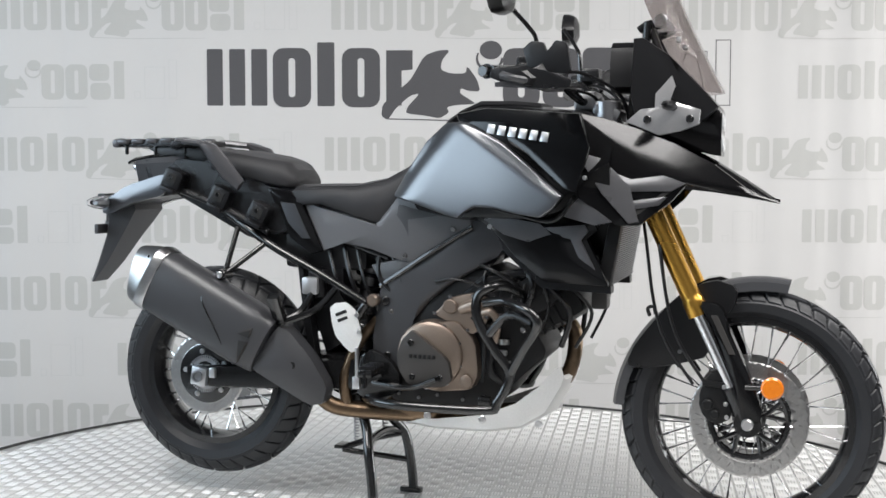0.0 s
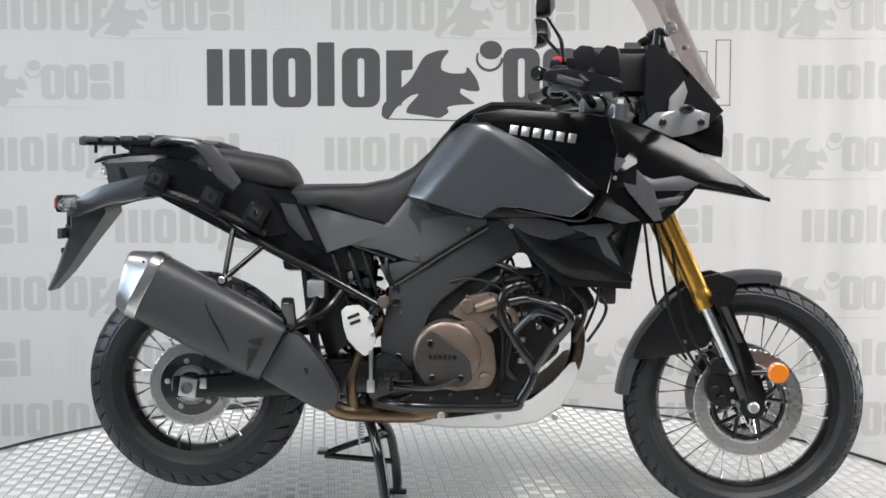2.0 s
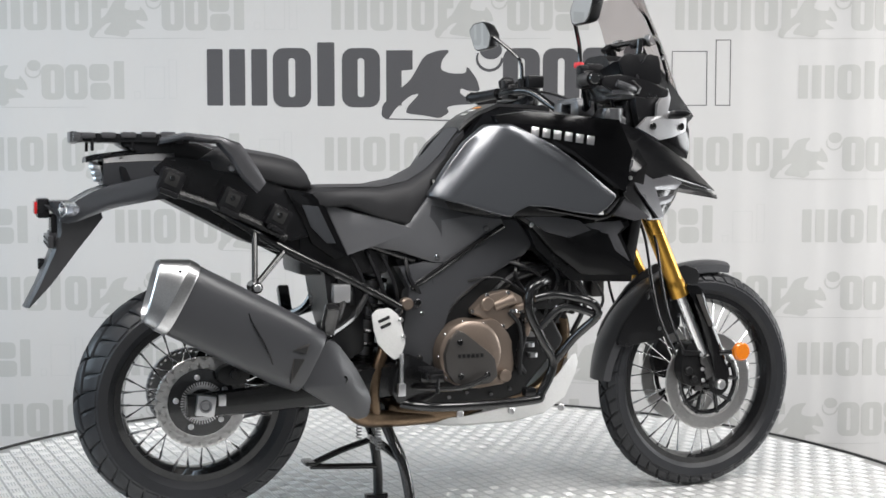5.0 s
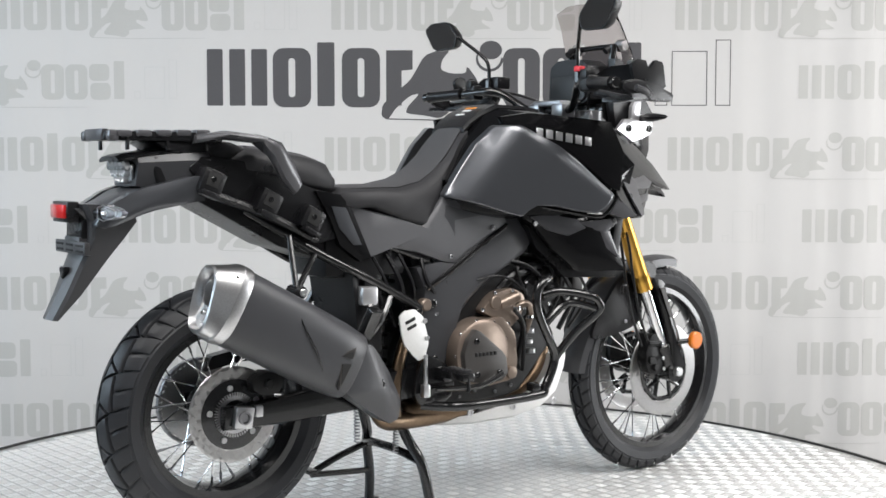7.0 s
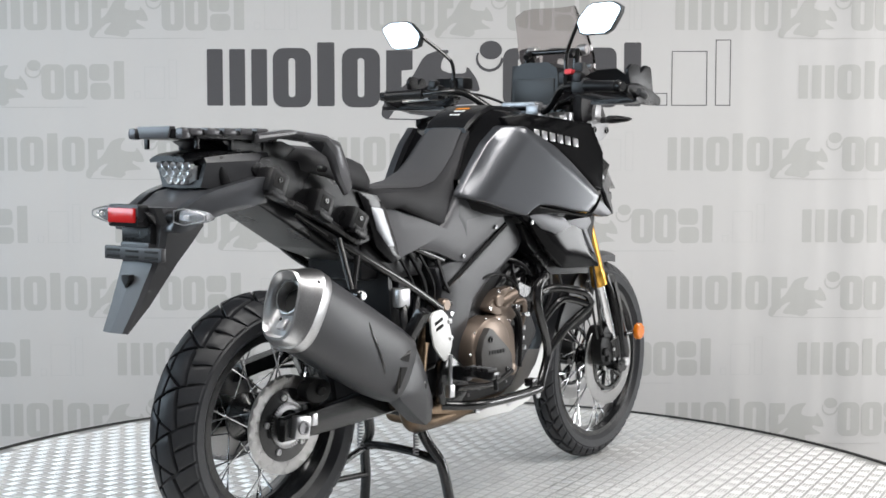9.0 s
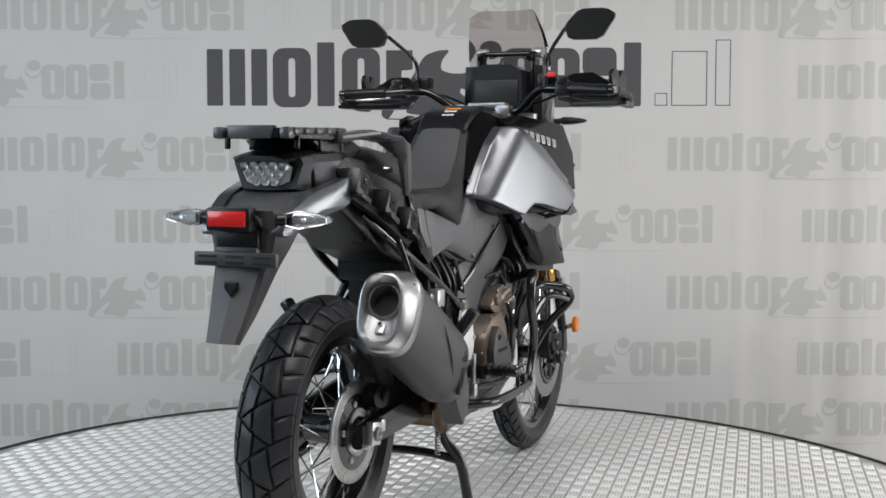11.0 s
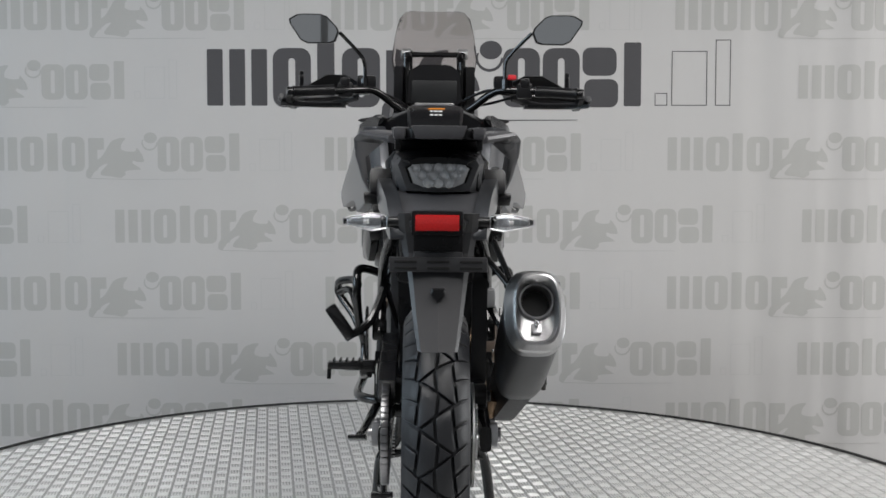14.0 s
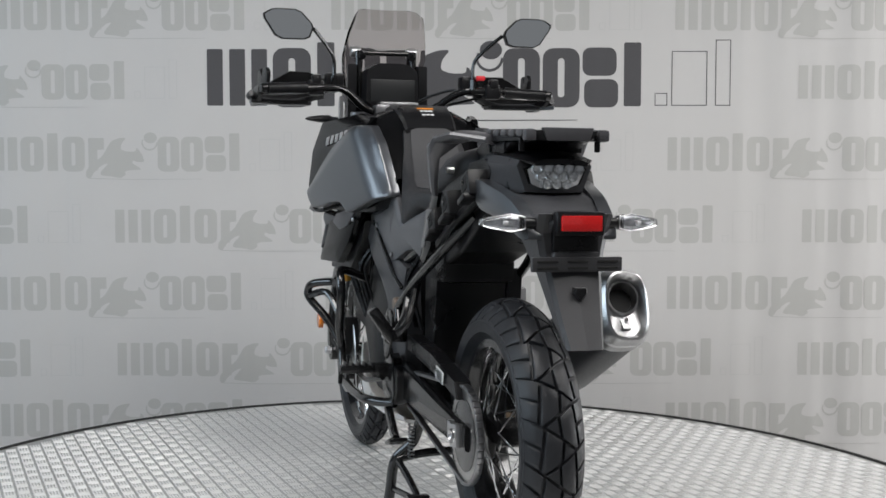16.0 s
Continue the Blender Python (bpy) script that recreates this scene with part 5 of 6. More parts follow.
        part("front_indicator", joined(rod((0.70, s * 0.13, 1.17), (0.69, s * 0.175, 1.172), 0.010), loft([[(0.69 + d * math.cos(k * math.pi / 5), s * (0.17 + u), 1.173 + h * math.sin(k * math.pi / 5)) for k in range(10)] for u, h, d in ((0.0, 0.009, 0.012), (0.012, 0.014, 0.02), (0.04, 0.013, 0.02), (0.08, 0.007, 0.012), (0.092, 0.002, 0.004))])), M_PLASTIC, BIKE, "slim dark turn indicator")
        # inner cowl beside the dashboard
        cw = [(0.588, 1.352), (0.612, 1.354), (0.682, 1.308), (0.809, 1.174), (0.775, 1.14), (0.74, 1.13), (0.60, 1.13), (0.582, 1.20)]
        part("inner_cowl", pillow(cw, (0.225, -0.15, 0.0), 0.004, 0.03, s, 4), M_PLASTIC, BIKE)
        part("screen_arm", joined(tube([(0.595, s * 0.085, 1.378), (0.62, s * 0.088, 1.392), (0.655, s * 0.09, 1.39)], 0.011, 10), rod((0.625, s * 0.085, 1.385), (0.68, s * 0.09, 1.25), 0.010)), M_PLASTIC, BIKE)
        part("screen_knob", rod((0.655, s * 0.08, 1.40), (0.655, s * 0.115, 1.40), 0.018), M_SILVER, BIKE)
        part("screen_bolt", rod((0.70, s * 0.085, 1.35), (0.70, s * 0.105, 1.35), 0.008), M_SILVER, BIKE)
    # beak
    secs = []
    for x, zt, zb, hw in ((0.50, 1.145, 1.03, 0.15), (0.60, 1.12, 0.98, 0.155), (0.70, 1.085, 0.96, 0.14), (0.80, 1.035, 0.95, 0.105), (0.88, 0.985, 0.937, 0.065), (0.94, 0.945, 0.926, 0.028), (0.968, 0.926, 0.92, 0.006)):
        secs.append((x, [(0.0, zt), (hw * 0.35, zt - 0.006), (hw * 0.8, zt - (zt - zb) * 0.4), (hw, zb + (zt - zb) * 0.25), (hw * 0.92, zb), (0.0, zb + 0.012)]))
    b = part("beak", sym_loft(secs), M_GLOSS, BIKE, "gloss black pointed beak")
    secs = []
    for x, zt, zb, hw in ((0.60, 1.21, 1.09, 0.11), (0.70, 1.22, 1.07, 0.105), (0.785, 1.20, 1.05, 0.085), (0.815, 1.17, 1.045, 0.07)):
        secs.append((x, [(0.0, zt), (hw * 0.8, zt - 0.01), (hw, zt - 0.04), (hw, zb + 0.03), (hw * 0.85, zb), (0.0, zb)]))
    h = part("headlight", sym_loft(secs), M_GLOSS, BIKE, "stacked LED headlight in a black nose")
    for z in (1.135, 1.08):
        part("lens", box(0.016, 0.11, 0.045, pose(0.812, 0, z, 0, -8, 0), 0.006), M_LENS, h)
    # windscreen: a curved smoked sheet
    rows = []
    for u in range(9):
        k = u / 8
        x, z = 0.818 - 0.156 * k - 0.006 * math.sin(k * 3.14), 1.215 + 0.330 * k
        hw = 0.105 + 0.043 * math.sin(min(1, k * 1.6) * 1.5708) - 0.030 * max(0, (k - 0.5) / 0.5)
        rows.append((x, z, hw))
    bm = bmesh.new()
    rings = []
    for u, (x, z, hw) in enumerate(rows):
        k_ = u / 8
        front, back = [], []
        for j in range(13):
            v = -1 + j / 6
            drop = 0.085 * v * v
            zz = z - (0.006 * v * v + 0.028 * abs(v) ** 9) * max(0.0, (k_ - 0.75) / 0.25)
            front.append(bm.verts.new((x - drop, hw * v, zz)))
            back.append(bm.verts.new((x - drop - 0.004, hw * v, zz - 0.001)))
        rings.append(front + back[::-1])
    bridge(bm, rings)
    w = part("windscreen", bm, M_SMOKE, BIKE, "smoked transparent windscreen", 60)
    part("screen_crossbar", rod((0.625, -0.1, 1.395), (0.625, 0.1, 1.395), 0.009), M_FRAME, BIKE)
    # instrument housing
    d = part("dashboard", loft([[(0.52 + dx, y, z) for y, z in rounded([(-0.09, 1.215), (0.09, 1.215), (0.085, 1.33), (0.05, 1.352), (-0.05, 1.352), (-0.085, 1.33)], 0.12)] for dx in (0.0, 0.09)]), M_PLASTIC, BIKE, "black dashboard with a dark display")
    part("display", box(0.004, 0.15, 0.075, pose(0.5185, 0.0, 1.262, 0, 0, 0), 0.002), M_SCREEN, d, "dark glossy display")
    part("nose_frame", joined(rod((0.60, -0.09, 1.15), (0.62, -0.095, 1.40), 0.012), rod((0.60, 0.09, 1.15), (0.62, 0.095, 1.40), 0.012), box(0.1, 0.2, 0.12, pose(0.62, 0, 1.16), 0.02)), M_FRAME, BIKE)
    # radiator behind the front wheel
    r = part("radiator", box(0.035, 0.40, 0.17, pose(0.545, 0, 0.785, 0, 10, 0), 0.006), M_ENGINE, BIKE, "black finned radiator")
    for k in range(26):
        part("fin", box(0.004, 0.37, 0.002, Matrix.Translation((0.5635 + (k - 12.5) * 0.006 * 0.176, 0, 0.782 + (k - 12.5) * 0.006)) @ pose(0, 0, 0, 0, 10, 0), 0), M_STEEL, r)


build_fairing()


def build_engine():
    block = [(-0.12, 0.45), (-0.05, 0.60), (0.03, 0.68), (0.18, 0.74), (0.27, 0.70), (0.25, 0.60), (0.33, 0.57), (0.37, 0.50), (0.28, 0.42), (0.22, 0.34), (-0.08, 0.33)]
    e = part("engine", slab(rounded(block, 0.15), -0.125, 0.125, 0.02, 3), M_ENGINE, BIKE, "black and bronze twin-cylinder engine")
    # cylinders of the V
    part("rear_cylinder", box(0.16, 0.2, 0.24, pose(-0.05, 0, 0.70, 0, -22, 0), 0.025), M_ENGINE, e)
    part("front_cylinder", box(0.24, 0.2, 0.15, pose(0.33, 0, 0.63, 0, -28, 0), 0.025), M_ENGINE, e)
    for k in range(6):
        part("cooling_fin", box(0.008, 0.21, 0.165, pose(0.27 + 0.028 * k * 0.88, 0, 0.60 + 0.028 * k * 0.47, 0, -28, 0), 0.002), M_ENGINE, e)
    # clutch cover on the right, generator cover on the left
    cx, cz = 0.045, 0.487
    part("clutch_cover", lathe([(0, -0.185), (0.082, -0.185), (0.093, -0.178), (0.097, -0.165), (0.097, -0.12), (0, -0.12)], (cx, 0, cz), 40), M_BRONZE, e, "bronze painted clutch cover")
    side = [(0.045, 0.58), (0.125, 0.585), (0.175, 0.53), (0.185, 0.44), (0.165, 0.395), (0.06, 0.385), (0.0, 0.40)]
    part("case_cover", slab(rounded(side, 0.15), -0.17, -0.115, 0.008, 2), M_BRONZE, e, "bronze painted crankcase cover")
    plate = [(0.002, 0.562), (-0.028, 0.53), (-0.042, 0.49), (-0.036, 0.445), (-0.012, 0.41), (0.03, 0.40), (0.095, 0.405), (0.118, 0.425), (0.108, 0.48)]
    part("cover_plate", slab(rounded(plate, 0.12), -0.182, -0.205, 0.007, 2), M_COVER, e, "dark grey trim plate with plain bars")
    for k in range(6):
        part("print_bar", box(0.009, 0.003, 0.011, pose(0.0 + 0.0135 * k, -0.2055, 0.487), 0.001), M_ENGINE, e)
    for x, z in ((0.0, 0.525), (0.085, 0.43), (0.005, 0.43)):
        bolt(e, (x, -0.205, z), 0.009, material=M_FRAME)
    for k in range(9):
        a = 0.4 + 2 * math.pi * k / 9
        bolt(e, (cx + 0.092 * math.cos(a), -0.17, cz + 0.092 * math.sin(a)), 0.0055, material=M_CHROME)
    for x, z in ((-0.06, 0.366), (0.0, 0.358), (0.055, 0.369), (0.13, 0.36), (0.19, 0.372)):
        bolt(e, (x, -0.128, z), 0.005, material=M_STEEL)
    for x, z, r in ((0.225, 0.565, 0.008), (0.262, 0.60, 0.007), (0.30, 0.565, 0.008), (0.335, 0.605, 0.007), (0.29, 0.655, 0.007), (0.345, 0.665, 0.006), (0.215, 0.70, 0.007), (0.02, 0.665, 0.007), (-0.085, 0.60, 0.007)):
        bolt(e, (x, -0.13, z), r, material=M_CHROME)
    head = [(0.235, 0.655), (0.30, 0.705), (0.375, 0.745), (0.41, 0.70), (0.39, 0.64), (0.32, 0.60), (0.26, 0.60)]
    hc = part("head_cover", slab(rounded(head, 0.15), -0.135, -0.09, 0.008, 2), M_ENGINE, e)
    for k in range(4):
        part("cover_rib", rod((0.262 + 0.032 * k, -0.137, 0.628 + 0.013 * k), (0.275 + 0.030 * k, -0.137, 0.678 + 0.014 * k), 0.0035, 8), M_COVER, hc)
    part("pump_pipe", tube([(0.175, -0.15, 0.60), (0.215, -0.165, 0.615), (0.235, -0.16, 0.585), (0.225, -0.15, 0.53)], 0.011, 12), M_BRONZE, e, "bronze coolant elbow")
    for x, z in ((0.232, 0.575), (0.182, 0.603)):
        part("hose_clamp", lathe([(0.0125, -0.005), (0.0145, -0.005), (0.0145, 0.005), (0.0125, 0.005)], (x, -0.157, z), 16, closed=True, axis="z"), M_CHROME, e)
    part("spark_lead", tube([(0.12, -0.10, 0.75), (0.20, -0.15, 0.735), (0.27, -0.15, 0.70), (0.31, -0.13, 0.655)], 0.0055, 8), M_PLASTIC, e)
    part("sensor_wire", tube([(0.05, -0.14, 0.69), (0.10, -0.155, 0.70), (0.16, -0.15, 0.69), (0.22, -0.145, 0.655)], 0.004, 8), M_PLASTIC, e)
    part("oil_filler", lathe([(0, -0.185), (0.012, -0.185), (0.018, -0.182), (0.018, -0.165), (0, -0.165)], (0.152, 0, 0.42), 18), M_BRONZE, e)
    pump = [(0.05, 0.60), (0.10, 0.65), (0.165, 0.665), (0.215, 0.64), (0.205, 0.58), (0.16, 0.545), (0.11, 0.575)]
    w = part("water_pump", slab(rounded(pump, 0.15), -0.16, -0.10, 0.010, 2), M_BRONZE, e, "bronze water pump housing")
    part("pump_boss", joined(rod((0.125, -0.15, 0.615), (0.185, -0.165, 0.64), 0.016, 16), rod((0.10, -0.15, 0.625), (0.10, -0.17, 0.625), 0.020, 18)), M_BRONZE, w)
    for x, z in ((0.055, 0.605), (0.10, 0.652), (0.165, 0.655), (0.205, 0.60), (0.15, 0.56)):
        bolt(w, (x, -0.16, z), 0.006, material=M_CHROME)
    part("generator_cover", lathe([(0, 0.165), (0.075, 0.165), (0.09, 0.155), (0.095, 0.12), (0, 0.12)], (0.05, 0, 0.48), 36), M_ENGINE, e)
    part("sprocket_cover", slab(rounded([(-0.2, 0.45), (-0.12, 0.48), (-0.05, 0.46), (-0.05, 0.36), (-0.15, 0.34), (-0.2, 0.38)]), 0.12, 0.16, 0.01), M_PLASTIC, e)
    part("coolant_hose", tube([(0.17, -0.13, 0.60), (0.22, -0.15, 0.55), (0.21, -0.14, 0.45), (0.26, -0.10, 0.40)], 0.011, 10), M_PLASTIC, e)
    part("coolant_hose", tube([(0.14, -0.12, 0.65), (0.20, -0.13, 0.70), (0.30, -0.12, 0.72), (0.45, -0.1, 0.74)], 0.016, 10), M_PLASTIC, e)
    part("throttle_body", joined(rod((0.14, -0.07, 0.74), (0.14, 0.07, 0.74), 0.05, 18), box(0.14, 0.15, 0.10, pose(0.13, 0, 0.79), 0.02)), M_ENGINE, e)
    part("horn", lathe([(0, -0.14), (0.035, -0.14), (0.042, -0.13), (0.03, -0.10), (0, -0.09)], (0.27, 0, 0.655), 20), M_FRAME, e)
    part("gasket_line", tube([(0.165, -0.172, 0.60), (0.20, -0.172, 0.55), (0.20, -0.172, 0.42)], 0.006, 8), M_ENGINE, e)
    part("regulator", box(0.045, 0.06, 0.06, pose(0.50, -0.05, 0.655), 0.008), M_COVER, e)
    # skid plate
    secs = []
    for x, z, up, hw in ((-0.05, 0.272, 0.02, 0.10), (0.05, 0.268, 0.03, 0.125), (0.20, 0.272, 0.05, 0.14), (0.30, 0.290, 0.07, 0.14), (0.365, 0.330, 0.08, 0.135), (0.405, 0.40, 0.06, 0.125), (0.415, 0.43, 0.035, 0.12)):
        fx = 0.03 if x > 0.33 else 0.0
        secs.append([(x - up * 0.25, -hw, z + up), (x, -hw, z + 0.01), (x + 0.0, -hw * 0.85, z), (x + fx * 0.3, 0, z - 0.004), (x, hw * 0.85, z), (x, hw, z + 0.01), (x - up * 0.25, hw, z + up), (x - up * 0.25, hw - 0.004, z + up), (x - 0.002, hw - 0.004, z + 0.013), (x - 0.003, 0, z + 0.003), (x - 0.002, -hw + 0.004, z + 0.013), (x - up * 0.25, -hw + 0.004, z + up)])
    s = part("skid_plate", loft(secs), M_WHITEALU, BIKE, "pale aluminium skid plate")
    for x in (0.03, 0.19, 0.35):
        for y in (-1, 1):
            bolt(s, (x, y * 0.14, 0.31), 0.011, side=y, material=M_ALU)
    # crash bars
    for y in (-1, 1):
        o = y * 0.215
        c = part("crash_bar", tube([(-0.15, y * 0.15, 0.353), (-0.05, o, 0.35), (0.215, o, 0.352), (0.25, o, 0.375), (0.285, o, 0.455), (0.245, y * 0.23, 0.52), (0.198, y * 0.235, 0.605), (0.20, y * 0.235, 0.665), (0.235, y * 0.232, 0.690), (0.27, y * 0.20, 0.688), (0.30, y * 0.13, 0.66)], 0.0135, 14, 5), M_FRAME, BIKE, "black tubular crash bar")
        part("crash_bar_brace", tube([(0.285, y * 0.215, 0.455), (0.33, y * 0.25, 0.53), (0.375, y * 0.30, 0.595), (0.37, y * 0.305, 0.625), (0.335, y * 0.295, 0.645), (0.27, y * 0.245, 0.655), (0.215, y * 0.232, 0.645)], 0.0125, 12, 5), M_FRAME, c)
        part("crash_bar_brace", tube([(0.225, y * 0.232, 0.555), (0.29, y * 0.26, 0.62), (0.365, y * 0.30, 0.605)], 0.011, 10, 4), M_FRAME, c)
        part("clamp", box(0.035, 0.03, 0.025, pose(0.215, o * 0.95, 0.375), 0.005), M_FRAME, c)
        # foot controls
        peg = part("foot_peg", joined(box(0.04, 0.10, 0.022, pose(-0.10, y * 0.25, 0.445), 0.006), box(0.03, 0.05, 0.04, pose(-0.10, y * 0.185, 0.44), 0.008), rod((-0.10, y * 0.295, 0.45), (-0.10, y * 0.297, 0.405), 0.006)), M_FRAME, BIKE, "black toothed foot peg")
        for k in range(5):
            part("tooth", box(0.044, 0.006, 0.010, pose(-0.10, y * (0.21 + 0.018 * k), 0.459), 0.002), M_PLASTIC, peg)
        part("peg_plate", slab(rounded([(-0.15, 0.50), (-0.08, 0.47), (-0.04, 0.42), (-0.06, 0.355), (-0.16, 0.345), (-0.19, 0.40)]), y * 0.135, y * 0.165, 0.006), M_FRAME, BIKE)
        heel = [(-0.250, 0.608), (-0.235, 0.622), (-0.200, 0.626), (-0.172, 0.605), (-0.158, 0.555), (-0.152, 0.53), (-0.165, 0.49), (-0.185, 0.483), (-0.205, 0.50), (-0.232, 0.528), (-0.243, 0.565)]
        h = part("heel_guard", slab(rounded(heel, 0.1), y * 0.180, y * 0.187, 0.002), M_WHITEALU if y < 0 else M_FRAME, BIKE, "pale aluminium heel guard" if y < 0 else "black heel guard")
        for dx, dz, w_ in ((0.0, 0.595, 0.035), (0.005, 0.578, 0.032)):
            # black blocks painted as the darkness of slots, nothing is cut
            part("slot", box(w_, 0.009, 0.009, pose(-0.215 + dx, y * 0.1845, dz, 0, -22, 0), 0.002), M_HOLE, h)
        for x, z in ((-0.167, 0.592), (-0.16, 0.545)):
            bolt(h, (x, y * 0.187, z), 0.007, side=y, material=M_ALU)
        part("guard_mount", joined(box(0.03, 0.04, 0.06, pose(-0.19, y * 0.15, 0.56), 0.008), rod((-0.155, y * 0.145, 0.62), (-0.2, y * 0.15, 0.55), 0.014)), M_FRAME, BIKE)
        pp = part("pillion_peg", joined(tube([(-0.30, y * 0.13, 0.70), (-0.34, y * 0.17, 0.60), (-0.384, y * 0.226, 0.566)], 0.011, 8), tube([(-0.25, y * 0.14, 0.66), (-0.30, y * 0.17, 0.60), (-0.384, y * 0.228, 0.562)], 0.010, 8), box(0.035, 0.10, 0.03, Matrix.Translation((-0.385, y * 0.245, 0.605)) @ pose(0, 0, 0, y * 55, 0, 0), 0.008)), M_FRAME, BIKE, "black folding pillion foot peg")
    part("brake_rod", joined(rod((-0.165, -0.19, 0.50), (-0.165, -0.19, 0.395), 0.006), box(0.022, 0.018, 0.035, pose(-0.165, -0.19, 0.40), 0.003)), M_ALU, BIKE, "silver rear brake push rod")
    part("brake_pedal", tube([(-0.12, -0.18, 0.40), (0.0, -0.215, 0.40), (0.08, -0.225, 0.43)], 0.008, 8), M_FRAME, BIKE)
    part("gear_lever", joined(tube([(-0.12, 0.18, 0.42), (-0.02, 0.205, 0.40), (0.08, 0.21, 0.41)], 0.008, 8), rod((0.08, 0.21, 0.41), (0.08, 0.265, 0.41), 0.011)), M_FRAME, BIKE)
    part("brake_reservoir", joined(rod((-0.30, -0.13, 0.63), (-0.305, -0.13, 0.69), 0.018), box(0.05, 0.03, 0.02, pose(-0.31, -0.13, 0.70), 0.005)), M_PLASTIC, BIKE)
    part("ride_height_unit", box(0.05, 0.05, 0.05, pose(-0.325, -0.135, 0.665), 0.008), M_SILVER, BIKE)
    # battery box and clutter that fills the middle under the seat
    part("battery_box", box(0.26, 0.2, 0.18, pose(-0.30, 0.0, 0.80), 0.02), M_PLASTIC, BIKE)
    part("air_box", box(0.34, 0.26, 0.16, pose(0.12, 0, 0.85), 0.03), M_PLASTIC, BIKE)
    rng = random.Random(11)
    for y in (-1, 1):
        for k in range(5 if y < 0 else 2):
            x = -0.26 + 0.05 * k + rng.uniform(-0.02, 0.02)
            part("cable", tube([(x - 0.03, y * 0.10, 0.78), (x + rng.uniform(-0.03, 0.03), y * 0.13, 0.70), (x + 0.02, y * 0.12, 0.64), (x + rng.uniform(0, 0.06), y * 0.10, 0.57)], 0.005 + 0.002 * (k % 2), 6), M_PLASTIC, BIKE)
        for k in range(5):
            x = 0.22 + 0.06 * k
            part("cable", tube([(x, y * 0.12, 0.76), (x + rng.uniform(-0.03, 0.05), y * 0.15, 0.70), (x + 0.03, y * 0.13, 0.62), (x + rng.uniform(-0.03, 0.03), y * 0.10, 0.52)], 0.005 + 0.003 * (k % 2), 6), M_PLASTIC, BIKE)
        part("pivot_bolt", lathe([(0, y * 0.155), (0.014, y * 0.155), (0.018, y * 0.15), (0.018, y * 0.13), (0, y * 0.13)], (-0.135, 0, 0.63), 18), M_BRONZE, BIKE)
    # oil cooler hoses and small silver clamps
    for x, z in ((0.245, 0.50), (0.25, 0.53), (0.255, 0.47), (0.235, 0.60)):
        part("hose_clamp", lathe([(0.012, -0.006), (0.015, -0.006), (0.015, 0.006), (0.012, 0.006)], (x, -0.14, z), 16, closed=True, axis="z"), M_ALU, BIKE)


build_engine()


def build_stands():
    st = part("centre_stand", joined(tube([(-0.20, -0.085, 0.34), (-0.165, -0.11, 0.25), (-0.145, -0.145, 0.19), (-0.128, -0.16, 0.10), (-0.12, -0.17, 0.018)], 0.0150, 12), tube([(-0.20, 0.085, 0.34), (-0.165, 0.10, 0.25), (-0.135, 0.145, 0.19), (-0.118, 0.155, 0.10), (-0.112, 0.165, 0.018)], 0.0150, 12),
                                     tube([(-0.15, -0.14, 0.195), (-0.165, -0.06, 0.212), (-0.165, 0.06, 0.212), (-0.145, 0.14, 0.195)], 0.012, 10), box(0.07, 0.028, 0.018, pose(-0.125, -0.17, 0.009, 0, 0, 0), 0.006), box(0.07, 0.028, 0.018, pose(-0.118, 0.165, 0.009), 0.006),
                                     rod((-0.20, -0.11, 0.335), (-0.20, 0.11, 0.335), 0.018)), M_FRAME, BIKE, "black tubular centre stand")
    part("tread_arm", joined(tube([(-0.145, 0.14, 0.19), (-0.24, 0.135, 0.165), (-0.335, 0.13, 0.130)], 0.010, 10), rod((-0.118, 0.15, 0.105), (-0.335, 0.13, 0.125), 0.009), box(0.03, 0.06, 0.012, pose(-0.34, 0.135, 0.137), 0.004)), M_FRAME, st)
    spring = [(-0.19 + 0.008 * math.cos(k * 0.9), 0.115 + 0.008 * math.sin(k * 0.9), 0.30 - k * 0.0014) for k in range(70)]
    part("return_spring", tube(spring, 0.0022, 6, 1), M_STEEL, st)
    spring = [(-0.20 + 0.007 * math.cos(k * 0.9), -0.10 + 0.007 * math.sin(k * 0.9), 0.30 - k * 0.0012) for k in range(70)]
    part("return_spring", tube(spring, 0.0022, 6, 1), M_STEEL, st)
    part("side_stand", joined(tube([(-0.05, 0.15, 0.34), (-0.14, 0.165, 0.325), (-0.27, 0.185, 0.30), (-0.34, 0.195, 0.295)], 0.0125, 10), box(0.055, 0.05, 0.012, pose(-0.36, 0.20, 0.295, 0, 20, 0), 0.005)), M_FRAME, BIKE, "folded black side stand")


build_stands()


